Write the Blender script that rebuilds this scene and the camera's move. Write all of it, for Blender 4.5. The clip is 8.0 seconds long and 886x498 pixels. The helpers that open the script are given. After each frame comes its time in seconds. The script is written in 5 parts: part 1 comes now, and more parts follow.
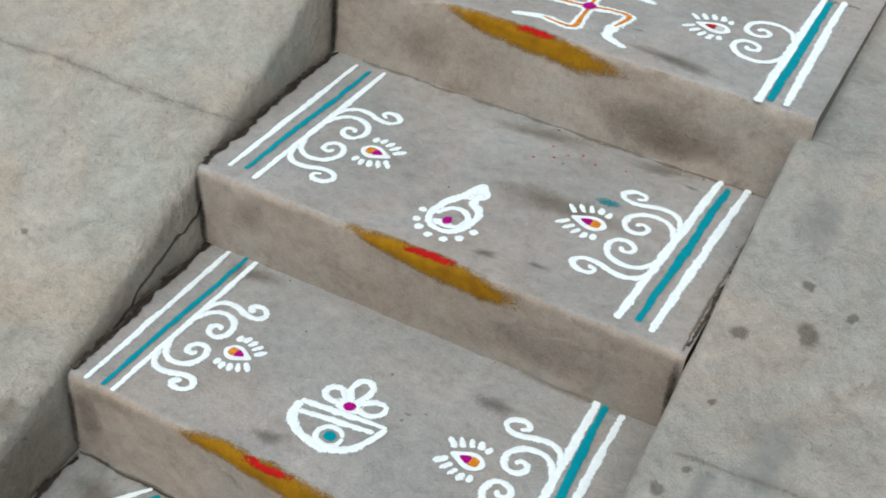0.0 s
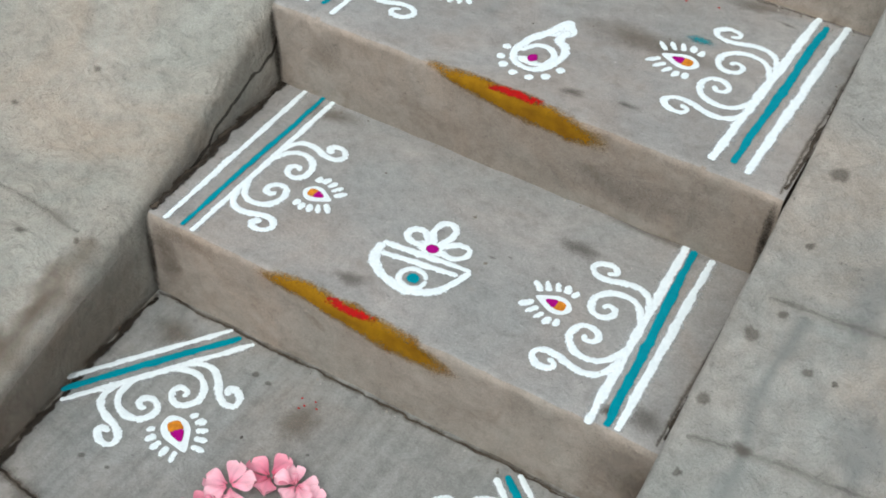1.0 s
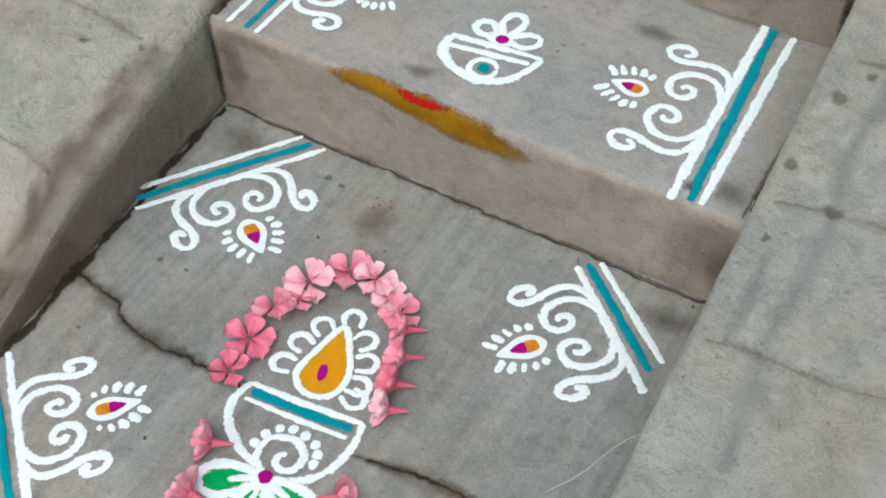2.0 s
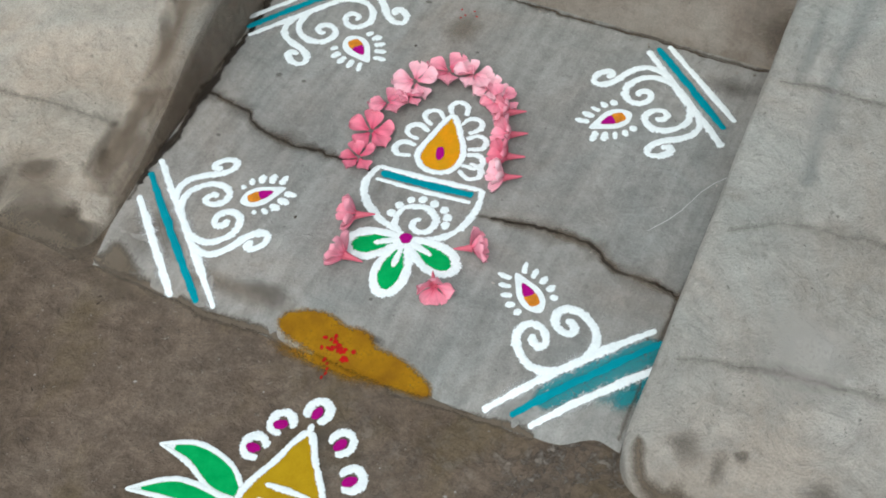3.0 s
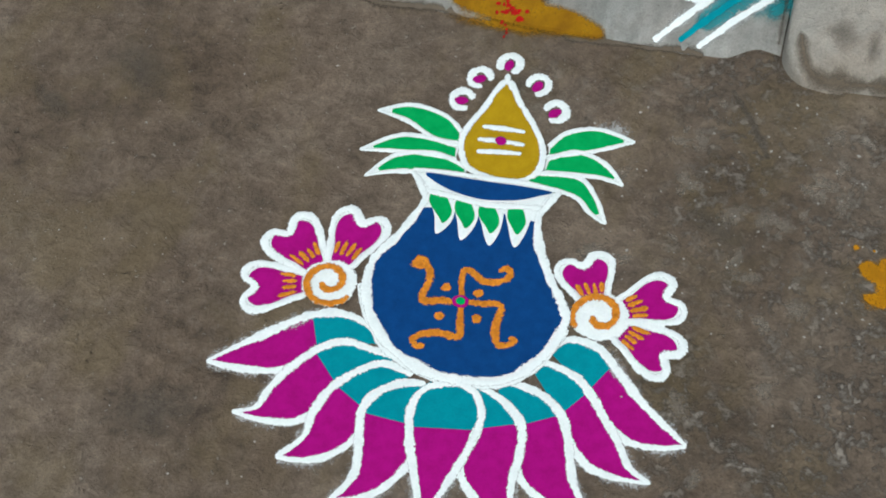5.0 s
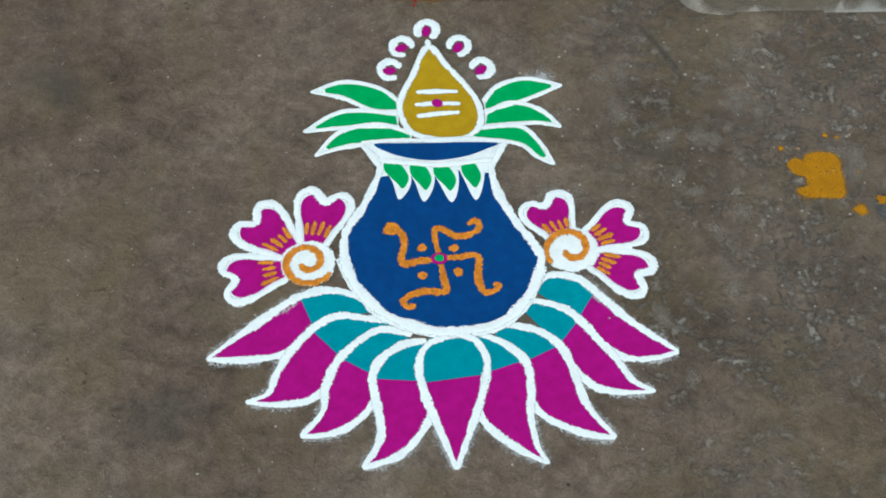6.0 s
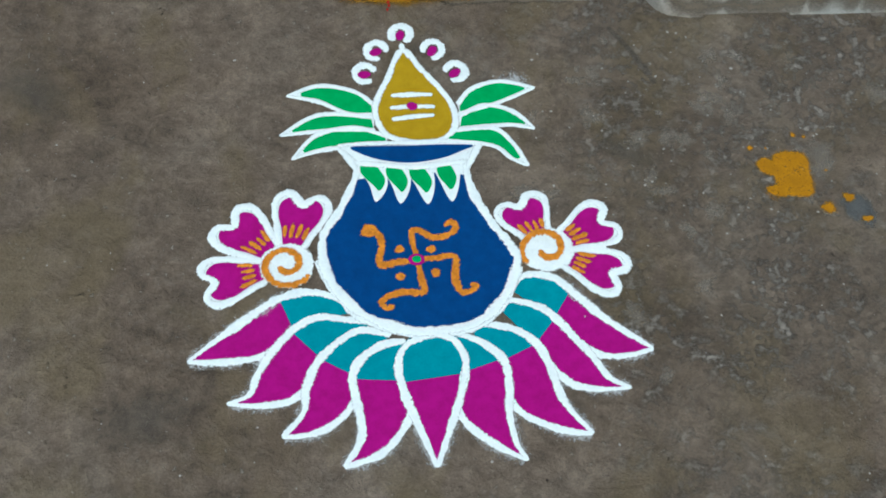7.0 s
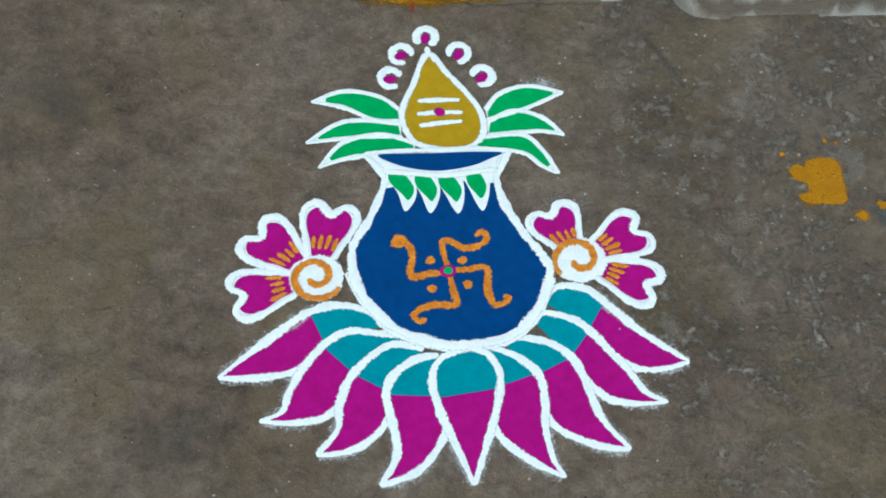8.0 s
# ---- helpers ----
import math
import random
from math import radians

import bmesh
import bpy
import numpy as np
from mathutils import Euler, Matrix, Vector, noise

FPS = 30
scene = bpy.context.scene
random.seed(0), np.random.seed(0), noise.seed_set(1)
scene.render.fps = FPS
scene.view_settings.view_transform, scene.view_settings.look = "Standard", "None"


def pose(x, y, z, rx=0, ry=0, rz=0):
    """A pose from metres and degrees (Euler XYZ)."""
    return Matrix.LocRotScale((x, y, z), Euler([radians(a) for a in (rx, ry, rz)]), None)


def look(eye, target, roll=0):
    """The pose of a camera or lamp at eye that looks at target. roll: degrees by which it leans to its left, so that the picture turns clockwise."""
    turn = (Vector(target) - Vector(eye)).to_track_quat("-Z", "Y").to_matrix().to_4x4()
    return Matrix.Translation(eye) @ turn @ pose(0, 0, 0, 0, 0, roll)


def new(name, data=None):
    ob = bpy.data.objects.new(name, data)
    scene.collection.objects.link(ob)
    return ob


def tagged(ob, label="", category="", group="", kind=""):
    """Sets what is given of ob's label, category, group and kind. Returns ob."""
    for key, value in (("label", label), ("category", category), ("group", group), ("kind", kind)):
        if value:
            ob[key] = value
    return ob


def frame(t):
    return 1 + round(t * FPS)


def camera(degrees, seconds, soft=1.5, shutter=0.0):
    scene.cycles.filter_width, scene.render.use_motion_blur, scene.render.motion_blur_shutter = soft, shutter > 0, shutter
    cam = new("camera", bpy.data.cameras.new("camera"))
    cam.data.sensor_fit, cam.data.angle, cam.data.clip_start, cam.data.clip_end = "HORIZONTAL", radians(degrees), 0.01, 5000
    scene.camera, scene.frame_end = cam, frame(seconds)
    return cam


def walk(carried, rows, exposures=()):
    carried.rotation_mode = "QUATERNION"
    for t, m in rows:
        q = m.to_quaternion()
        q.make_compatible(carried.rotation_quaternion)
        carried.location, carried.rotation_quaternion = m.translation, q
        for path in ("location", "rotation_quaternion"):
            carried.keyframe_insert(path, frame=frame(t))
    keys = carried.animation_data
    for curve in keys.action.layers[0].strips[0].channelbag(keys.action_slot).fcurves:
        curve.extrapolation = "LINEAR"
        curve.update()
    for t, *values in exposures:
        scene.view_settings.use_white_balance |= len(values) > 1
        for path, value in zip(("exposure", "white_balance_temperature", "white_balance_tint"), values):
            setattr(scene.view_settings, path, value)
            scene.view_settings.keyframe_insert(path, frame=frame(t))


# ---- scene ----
cam = camera(38.8, 8.0, soft=1.8)
PATH = [
    (0, (0.601, -0.332, 1.486), (-0.046, 1.145, 0.303), 6.6),
    (0.5, (0.583, -0.324, 1.452), (-0.055, 1.067, 0.164), 6.7),
    (0.8, (0.606, -0.308, 1.458), (-0.047, 1.02, 0.113), 5.5),
    (1, (0.551, -0.325, 1.431), (-0.087, 0.989, 0.065), 5.5),
    (1.2, (0.547, -0.33, 1.407), (-0.082, 0.952, 0.006), 4.9),
    (2.3, (0.579, -0.474, 1.3), (-0.067, 0.661, -0.216), -1.0),
    (2.5, (0.559, -0.555, 1.311), (-0.023, 0.585, -0.226), -0.3),
    (2.8, (0.565, -0.69, 1.338), (-0.058, 0.404, -0.217), -5.0),
    (3, (0.556, -0.738, 1.357), (-0.026, 0.358, -0.211), -3.1),
    (3.3, (0.543, -0.81, 1.348), (-0.011, 0.287, -0.229), -2.9),
    (3.5, (0.526, -0.834, 1.346), (0.016, 0.266, -0.244), -2.5),
    (3.8, (0.434, -0.928, 1.369), (0.048, 0.181, -0.25), -2.0),
    (4, (0.379, -1.014, 1.363), (0.021, 0.088, -0.268), -3.5),
    (4.3, (0.327, -1.063, 1.423), (0.002, -0.05, -0.27), -3.8),
    (4.5, (0.33, -1.129, 1.388), (-0.002, -0.088, -0.288), -3.8),
    (4.8, (0.337, -1.155, 1.388), (-0.057, -0.181, -0.313), -6.5),
    (5, (0.332, -1.187, 1.382), (-0.059, -0.219, -0.324), -6.8),
    (5.2, (0.289, -1.221, 1.39), (-0.047, -0.233, -0.317), -6.7),
    (6.3, (0.074, -1.296, 1.436), (0.079, -0.285, -0.29), 2.0),
    (6.5, (0.082, -1.293, 1.443), (0.09, -0.279, -0.28), 2.1),
    (7, (0.079, -1.305, 1.439), (0.096, -0.287, -0.282), 2.5),
    (7.5, (0.043, -1.29, 1.45), (0.064, -0.284, -0.278), 1.9),
    (8, (0.013, -1.245, 1.444), (0.06, -0.27, -0.302), 3.9),
]
walk(cam, [(t, look(eye, target, roll)) for t, eye, target, roll in PATH], [(0, 0.40, 6220, 7), (3.0, 0.35, 6240, 6), (5.0, 0.25, 6280, 5), (6.4, 0.25, 5850, 1), (8, 0.25, 5740, 0)])

# ---- light ----
world = bpy.data.worlds.new("sky")
scene.world = world
world.use_nodes = True
wn, wl = world.node_tree.nodes, world.node_tree.links
sky = wn.new("ShaderNodeTexSky")
sky.sky_type, sky.sun_disc = "NISHITA", False
sky.sun_elevation, sky.sun_rotation = radians(58), radians(200)
sky.air_density, sky.dust_density, sky.ozone_density = 1.0, 4.0, 1.0
pale = wn.new("ShaderNodeHueSaturation")
pale.inputs["Saturation"].default_value = 0.30
wl.new(sky.outputs[0], pale.inputs["Color"])
wl.new(pale.outputs[0], wn["Background"].inputs[0])
wn["Background"].inputs[1].default_value = 0.12
sun = new("sun", bpy.data.lights.new("sun", "SUN"))
sun.data.energy, sun.data.angle, sun.data.color = 1.0, radians(50), (1.0, 0.98, 0.95)
sun.matrix_world = look((1.1, -2.0, 2.9), (0, 0.4, 0))


# ---- materials ----
def material(name, rough=0.85):
    m = bpy.data.materials.new(name)
    m.use_nodes = True
    t = m.node_tree
    b = t.nodes["Principled BSDF"]
    b.inputs["Roughness"].default_value = rough
    b.inputs["Specular IOR Level"].default_value = 0.25
    return m, t, b


def tex_noise(t, scale, detail=4.0, rough=0.55, where=None, distort=0.0):
    n = t.nodes.new("ShaderNodeTexNoise")
    n.inputs["Scale"].default_value, n.inputs["Detail"].default_value = scale, detail
    n.inputs["Roughness"].default_value, n.inputs["Distortion"].default_value = rough, distort
    if where:
        t.links.new(where, n.inputs["Vector"])
    return n.outputs["Fac"]


def ramp(t, fac, stops):
    r = t.nodes.new("ShaderNodeValToRGB")
    e = r.color_ramp.elements
    while len(e) < len(stops):
        e.new(0.5)
    for k, (p, c) in zip(e, stops):
        k.position = p
        k.color = (*c, 1) if len(c) == 3 else (c[0], c[0], c[0], 1)
    t.links.new(fac, r.inputs["Fac"])
    return r.outputs["Color"]


def mix(t, fac, a, b, kind="MIX"):
    m = t.nodes.new("ShaderNodeMix")
    m.data_type, m.blend_type = "RGBA", kind
    for key, v in (("Factor", fac), ("A", a), ("B", b)):
        s = [i for i in m.inputs if i.name == key and i.enabled][0]
        if isinstance(v, (int, float)):
            s.default_value = v
        elif isinstance(v, tuple):
            s.default_value = (*v, 1)
        else:
            t.links.new(v, s)
    return [o for o in m.outputs if o.enabled][0]


def calc(t, op, a, b):
    m = t.nodes.new("ShaderNodeMath")
    m.operation = op
    for s, v in zip(m.inputs, (a, b)):
        if isinstance(v, (int, float)):
            s.default_value = v
        else:
            t.links.new(v, s)
    return m.outputs[0]


def bump(t, b, height, strength, distance):
    n = t.nodes.new("ShaderNodeBump")
    n.inputs["Strength"].default_value, n.inputs["Distance"].default_value = strength, distance
    t.links.new(height, n.inputs["Height"])
    t.links.new(n.outputs[0], b.inputs["Normal"])


def place(t, stretch=(1, 1, 1)):
    c = t.nodes.new("ShaderNodeTexCoord")
    m = t.nodes.new("ShaderNodeMapping")
    m.inputs["Scale"].default_value = stretch
    t.links.new(c.outputs["Object"], m.inputs["Vector"])
    return m.outputs[0]


def cement(name, light, dark, stain, grain=0.35, stain_at=0.62, relief=0.0018, brushed=None, tint=0.5):
    """Trowelled cement: warm and cool clouds, sand grain, blotchy stains, trowel ridges and pits."""
    m, t, b = material(name, 0.88)
    p = place(t)
    c = ramp(t, tex_noise(t, 5.0, 5, 0.6, p), [(0.32, dark), (0.68, light)])
    hue = ramp(t, tex_noise(t, 3.4, 4, 0.65, p, 0.7), [(0.36, (0.90, 1.0, 1.04)), (0.5, (1.0, 1.0, 1.0)), (0.66, (1.12, 0.99, 0.90))])
    c = mix(t, tint, c, hue, "MULTIPLY")
    grit = tex_noise(t, 420.0, 2, 0.6, p)
    mid = tex_noise(t, 42.0, 6, 0.72, p, 0.3)
    trowel = tex_noise(t, 17.0, 6, 0.7, p, 1.2)
    c = mix(t, grain, c, ramp(t, grit, [(0.3, (0.55,)), (0.7, (1.3,))]), "MULTIPLY")
    c = mix(t, 0.5, c, ramp(t, trowel, [(0.28, (0.74,)), (0.5, (1.0,)), (0.74, (1.16,))]), "MULTIPLY")
    c = mix(t, 0.6, c, ramp(t, mid, [(0.28, (0.66,)), (0.5, (1.0,)), (0.75, (1.18,))]), "MULTIPLY")
    spots = ramp(t, tex_noise(t, 11.0, 6, 0.7, p, 0.4), [(stain_at, (0.0,)), (stain_at + 0.14, (0.75,))])
    c = mix(t, spots, c, stain)
    pits = ramp(t, tex_noise(t, 120.0, 2, 0.6, p), [(0.22, (0.6,)), (0.29, (0.0,))])
    c = mix(t, pits, c, tuple(0.4 * v for v in dark))
    crumbs = ramp(t, tex_noise(t, 100.0, 2, 0.6, p, 0.5), [(0.68, (0.0,)), (0.74, (1.0,))])
    c = mix(t, calc(t, "MULTIPLY", crumbs, 0.35), c, tuple(1.25 * v for v in light))
    flake = ramp(t, tex_noise(t, 30.0, 8, 0.75, p), [(0.50, (0.0,)), (0.66, (1.0,))])
    c = mix(t, calc(t, "MULTIPLY", flake, 0.38), c, tuple(1.16 * v for v in light))
    chip = calc(t, "MULTIPLY", ramp(t, tex_noise(t, 85.0, 5, 0.7, p), [(0.63, (0.0,)), (0.69, (1.0,))]), ramp(t, tex_noise(t, 7.0, 3, 0.6, p), [(0.44, (0.0,)), (0.58, (1.0,))]))
    c = mix(t, calc(t, "MULTIPLY", chip, 0.4), c, tuple(0.62 * v for v in dark))
    h = calc(t, "ADD", calc(t, "MULTIPLY", mid, 0.9), calc(t, "MULTIPLY", grit, 0.15))
    h = calc(t, "ADD", h, calc(t, "MULTIPLY", trowel, 2.0))
    h = calc(t, "ADD", calc(t, "SUBTRACT", h, calc(t, "MULTIPLY", pits, 0.8)), calc(t, "MULTIPLY", crumbs, 0.7))
    h = calc(t, "SUBTRACT", calc(t, "ADD", h, calc(t, "MULTIPLY", flake, 0.30)), calc(t, "MULTIPLY", chip, 0.35))
    if brushed:
        lines = tex_noise(t, 60.0, 3, 0.6, place(t, brushed))
        c = mix(t, 0.6, c, ramp(t, lines, [(0.3, (0.72,)), (0.7, (1.2,))]), "MULTIPLY")
        h = calc(t, "ADD", h, calc(t, "MULTIPLY", lines, 0.35))
    t.links.new(c, b.inputs["Base Color"])
    bump(t, b, h, 0.9, relief)
    return m


STEP = cement("step_cement", (0.338, 0.326, 0.304), (0.264, 0.254, 0.235), (0.21, 0.188, 0.16))
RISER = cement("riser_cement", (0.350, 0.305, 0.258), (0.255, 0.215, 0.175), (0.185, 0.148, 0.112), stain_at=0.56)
LANDING = cement("landing_cement", (0.292, 0.288, 0.268), (0.220, 0.216, 0.198), (0.175, 0.16, 0.135), brushed=(1.0, 0.08, 1.0))
WEST_RAMP = cement("west_ramp_cement", (0.418, 0.390, 0.334), (0.330, 0.305, 0.256), (0.27, 0.243, 0.198), stain_at=0.66, relief=0.0055, tint=0.7)
EAST_RAMP = cement("east_ramp_cement", (0.345, 0.335, 0.302), (0.262, 0.253, 0.224), (0.185, 0.176, 0.150), stain_at=0.63, relief=0.0045, tint=0.6)


def earth(name):
    """Packed earth: brown and olive clouds, dark damp mottles, pale grit, dark specks."""
    m, t, b = material(name, 0.92)
    p = place(t)
    c = ramp(t, tex_noise(t, 3.0, 4, 0.6, p, 0.8), [(0.32, (0.097, 0.072, 0.050)), (0.50, (0.137, 0.106, 0.078)), (0.68, (0.166, 0.134, 0.102))])
    c = mix(t, 0.7, c, ramp(t, tex_noise(t, 12.0, 8, 0.74, p, 0.5), [(0.30, (0.50,)), (0.5, (1.0,)), (0.70, (1.40,))]), "MULTIPLY")
    c = mix(t, 0.8, c, ramp(t, tex_noise(t, 38.0, 7, 0.78, p, 0.2), [(0.30, (0.48,)), (0.5, (1.0,)), (0.72, (1.55,))]), "MULTIPLY")
    olive = ramp(t, tex_noise(t, 5.5, 4, 0.6, place(t, (1.3, 0.9, 1)), 0.4), [(0.50, (0.0,)), (0.64, (0.5,))])
    c = mix(t, olive, c, (0.128, 0.098, 0.050))
    # the east side of the yard is scuffed and crusted, the west side trodden smooth
    axis = t.nodes.new("ShaderNodeSeparateXYZ")
    t.links.new(p, axis.inputs[0])
    trodden = ramp(t, calc(t, "ADD", axis.outputs["X"], calc(t, "MULTIPLY", tex_noise(t, 2.2, 3, 0.6, p), 0.4)), [(0.22, (0.12,)), (0.62, (1.0,))])
    where = calc(t, "MULTIPLY", ramp(t, tex_noise(t, 4.6, 4, 0.65, p, 0.6), [(0.42, (0.0,)), (0.60, (1.0,))]), trodden)
    crust = ramp(t, tex_noise(t, 42.0, 8, 0.80, p, 0.2), [(0.50, (0.0,)), (0.58, (1.0,))])
    crust = calc(t, "MULTIPLY", crust, where)
    pit = calc(t, "MULTIPLY", ramp(t, tex_noise(t, 42.0, 8, 0.80, p, 0.2), [(0.37, (0.5,)), (0.45, (0.0,))]), calc(t, "ADD", calc(t, "MULTIPLY", where, 0.15), 0.3))
    c = mix(t, pit, c, (0.048, 0.038, 0.029))
    c = mix(t, calc(t, "MULTIPLY", crust, 0.85), c, (0.26, 0.233, 0.198))
    crumb = ramp(t, tex_noise(t, 120.0, 3, 0.6, p, 0.4), [(0.665, (0.0,)), (0.70, (1.0,))])
    c = mix(t, calc(t, "MULTIPLY", crumb, 0.7), c, (0.27, 0.245, 0.205))
    hole = ramp(t, tex_noise(t, 60.0, 5, 0.65, p, 0.8), [(0.27, (0.9,)), (0.32, (0.0,))])
    c = mix(t, hole, c, (0.034, 0.027, 0.020))
    grit = tex_noise(t, 330.0, 2, 0.6, p)
    c = mix(t, 0.35, c, ramp(t, grit, [(0.3, (0.6,)), (0.7, (1.35,))]), "MULTIPLY")
    t.links.new(c, b.inputs["Base Color"])
    h = calc(t, "ADD", tex_noise(t, 38.0, 6, 0.7, p, 0.4), calc(t, "MULTIPLY", grit, 0.15))
    h = calc(t, "SUBTRACT", calc(t, "ADD", h, calc(t, "MULTIPLY", crust, 0.35)), calc(t, "MULTIPLY", hole, 0.5))
    bump(t, b, calc(t, "SUBTRACT", calc(t, "ADD", h, calc(t, "MULTIPLY", crumb, 0.5)), calc(t, "MULTIPLY", pit, 0.4)), 1.0, 0.0070)
    return m


GROUND = earth("earth_ground")


# ---- the large structure ----
def sheet(name, grid, mat, parent=None, label="", caps=False):
    """A mesh of rows of points, each joined to the next."""
    n, m = len(grid), len(grid[0])
    faces = []
    for i in range(n - 1):
        for j in range(m - 1):
            a = i * m + j
            faces.append((a, a + 1, a + m + 1, a + m))
    if caps:
        faces += [tuple(range(m)), tuple(reversed(range((n - 1) * m, n * m)))]
    me = bpy.data.meshes.new(name)
    me.from_pydata([p for row in grid for p in row], [], faces)
    me.materials.append(mat)
    for f in me.polygons:
        f.use_smooth = True
    ob = new(name, me)
    ob.parent = parent
    if label:
        ob["label"] = label
    return ob


def wob(x, y, z, scale, amount):
    return amount * noise.noise(Vector((x * scale, y * scale, z * scale)))


def along(points, gap):
    """Points every gap metres along a broken line."""
    out = []
    for a, b in zip(points, points[1:]):
        a, b = Vector(a), Vector(b)
        n = max(1, int((b - a).length / gap))
        out += [a.lerp(b, k / n) for k in range(n)]
    return out + [Vector(points[-1])]


def rounded(points, r, k=5):
    """A broken line in a plane with its inner corners rounded."""
    out = [Vector(points[0])]
    for a, b, c in zip(points, points[1:], points[2:]):
        a, b, c = Vector(a), Vector(b), Vector(c)
        s = min(r, 0.45 * (a - b).length, 0.45 * (c - b).length)
        p, q = b + (a - b).normalized() * s, b + (c - b).normalized() * s
        for i in range(k + 1):
            u = i / k
            out.append((1 - u) ** 2 * p + 2 * u * (1 - u) * b + u * u * q)
    return out + [Vector(points[-1])]


RIGHT = 0.382          # inner face of the east ramp


def left_x(y):
    """The inner face of the west ramp, which runs a little askew."""
    return -0.381 - 0.067 * y


Z_A, RISE = 0.027, 0.165
Z_B, Z_C, Z_D = Z_A + RISE, Z_A + 2 * RISE, Z_A + 3 * RISE
NOSE_B, NOSE_C, NOSE_D = 0.690, 1.045, 1.518
BASE_B, BASE_C, BASE_D = 0.703, 1.091, 1.523


def ground_height(x, y):
    return wob(x, y, 0, 4.0, 0.0010) + wob(x, y, 3, 11.0, 0.0004) - 0.001


def ground():
    near = [i * 0.03 for i in range(-60, 61)]
    far = [2.2, 2.8, 4, 7, 15, 40, 120, 400, 1500]
    xs = [-f for f in reversed(far)] + near + far
    ys = [-f for f in reversed(far)] + near + far
    grid = [[(x, y, ground_height(x, y)) for x in xs] for y in ys]
    ob = sheet("ground", grid, GROUND)
    return tagged(ob, "bare brown packed-earth yard with pale gritty patches", "ground", kind="structure")


def worn(x, p, profile):
    """A point of a step's profile at x, rubbed down a little off its tread."""
    d = wob(x, p.y, p.z, 22, 0.0022) + wob(x, p.y, p.z, 70, 0.0009)
    k = 0.0 if p.z > profile[1][2] - 0.002 and p.y > profile[1][1] + 0.03 else 1.0
    near = max(0.0, 1 - math.hypot(p.y - profile[1][1], p.z - profile[1][2]) / 0.028)
    chip = near * (max(0.0, wob(x, 1.7, p.z, 14, 0.010) - 0.001) + max(0.0, wob(x, 5.2, p.z, 48, 0.007) - 0.0012))
    return Vector((x, p.y + k * d + 0.8 * chip, p.z + k * 0.6 * d - 0.7 * chip))


def step(name, profile, mat, label, round_by=0.014, end=RIGHT):
    """One cast step: its profile drawn along x from ramp to ramp."""
    line = along(rounded(profile, round_by), 0.012)
    line.append(Vector((0, line[-1].y, line[0].z)))
    n = 110
    grid = [[worn(left_x(p.y) + 0.002 + (end - left_x(p.y)) * i / n, p, profile) for p in line] for i in range(n + 1)]
    ob = sheet(name, grid, mat, stairs, label, caps=True)
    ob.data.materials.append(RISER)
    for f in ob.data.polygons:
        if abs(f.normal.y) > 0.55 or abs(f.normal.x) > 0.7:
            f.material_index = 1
    return ob


yard_sheet = ground()
stairs = tagged(new("stairs"), "grey cement steps with painted festival drawings between two ramps", "stairs", kind="structure")
PROFILE_A = [(0, -0.03, -0.008), (0, 0.0, 0.004), (0, 0.045, 0.019), (0, 0.12, Z_A), (0, 0.72, Z_A)]
PROFILE_B = [(0, BASE_B, -0.02), (0, NOSE_B, Z_B), (0, 1.11, Z_B)]
PROFILE_C = [(0, BASE_C, 0.05), (0, NOSE_C, Z_C), (0, 1.54, Z_C)]
PROFILE_D = [(0, BASE_D, 0.2), (0, NOSE_D, Z_D), (0, 3.2, Z_D)]


def landing_height(x, y):
    """The landing's trowelled front tapers into the yard."""
    for (_, ya, za), (_, yb, zb) in zip(PROFILE_A, PROFILE_A[1:]):
        if y <= yb:
            return max(za + (zb - za) * (y - ya) / (yb - ya), ground_height(x, y))
    return Z_A


grid = []
for i in range(111):
    x = -0.40 + (RIGHT + 0.40) * i / 110
    ragged = wob(x, 0, 5, 9, 0.010) + wob(x, 0, 5, 30, 0.006)
    # the front is broken back beside the east ramp
    u = min(1.0, max(0.0, (x - 0.285) / 0.075))
    broken = 0.034 * u * u * (3 - 2 * u)
    grid.append([(left_x(p.y) + 0.002 + (RIGHT - left_x(p.y)) * i / 110, p.y + ragged * max(0, 1 - abs(p.y) / 0.06) + broken * max(0.0, 1 - max(0.0, p.y) / 0.3), p.z) for p in along(PROFILE_A, 0.01)])
landing = sheet("landing", grid, LANDING, stairs, "cracked grey cement landing tapering into the yard")
step_b = step("step", PROFILE_B, STEP, "worn grey cement step with a brown riser")
step_c = step("step", PROFILE_C, STEP, "worn grey cement step with a brown riser")
step_d = step("step", PROFILE_D, STEP, "worn grey cement step with a brown riser", end=0.408)


def west_top(x, y):
    h = float(np.interp(y, (-0.1, -0.02, 0.03, 0.12, 0.24, 0.4, 0.55, 0.69, 0.92, 1.17, 1.45, 3.3), (-0.03, -0.006, 0.010, 0.034, 0.074, 0.140, 0.176, 0.198, 0.280, 0.392, 0.516, 1.30)))
    return h + wob(x, y, 7, 3, 0.006) + wob(x, y, 7, 14, 0.0025)


EAST_FRONT, EAST_SKEW = -0.037, 0.075


def east_top(x, y):
    h = 0.048 + 0.29 * min(y, 1.5) + 0.04 * max(0.0, y - 1.5)
    inward = y - EAST_FRONT - EAST_SKEW * max(0.0, x - RIGHT)
    if inward < 0.07:
        # the foot is rounded off towards the yard
        h *= math.sqrt(max(0.0, 1 - (1 - max(0.0, inward) / 0.07) ** 2.4))
    return h + wob(x, y, 9, 3, 0.004) + wob(x, y, 9, 14, 0.0018)


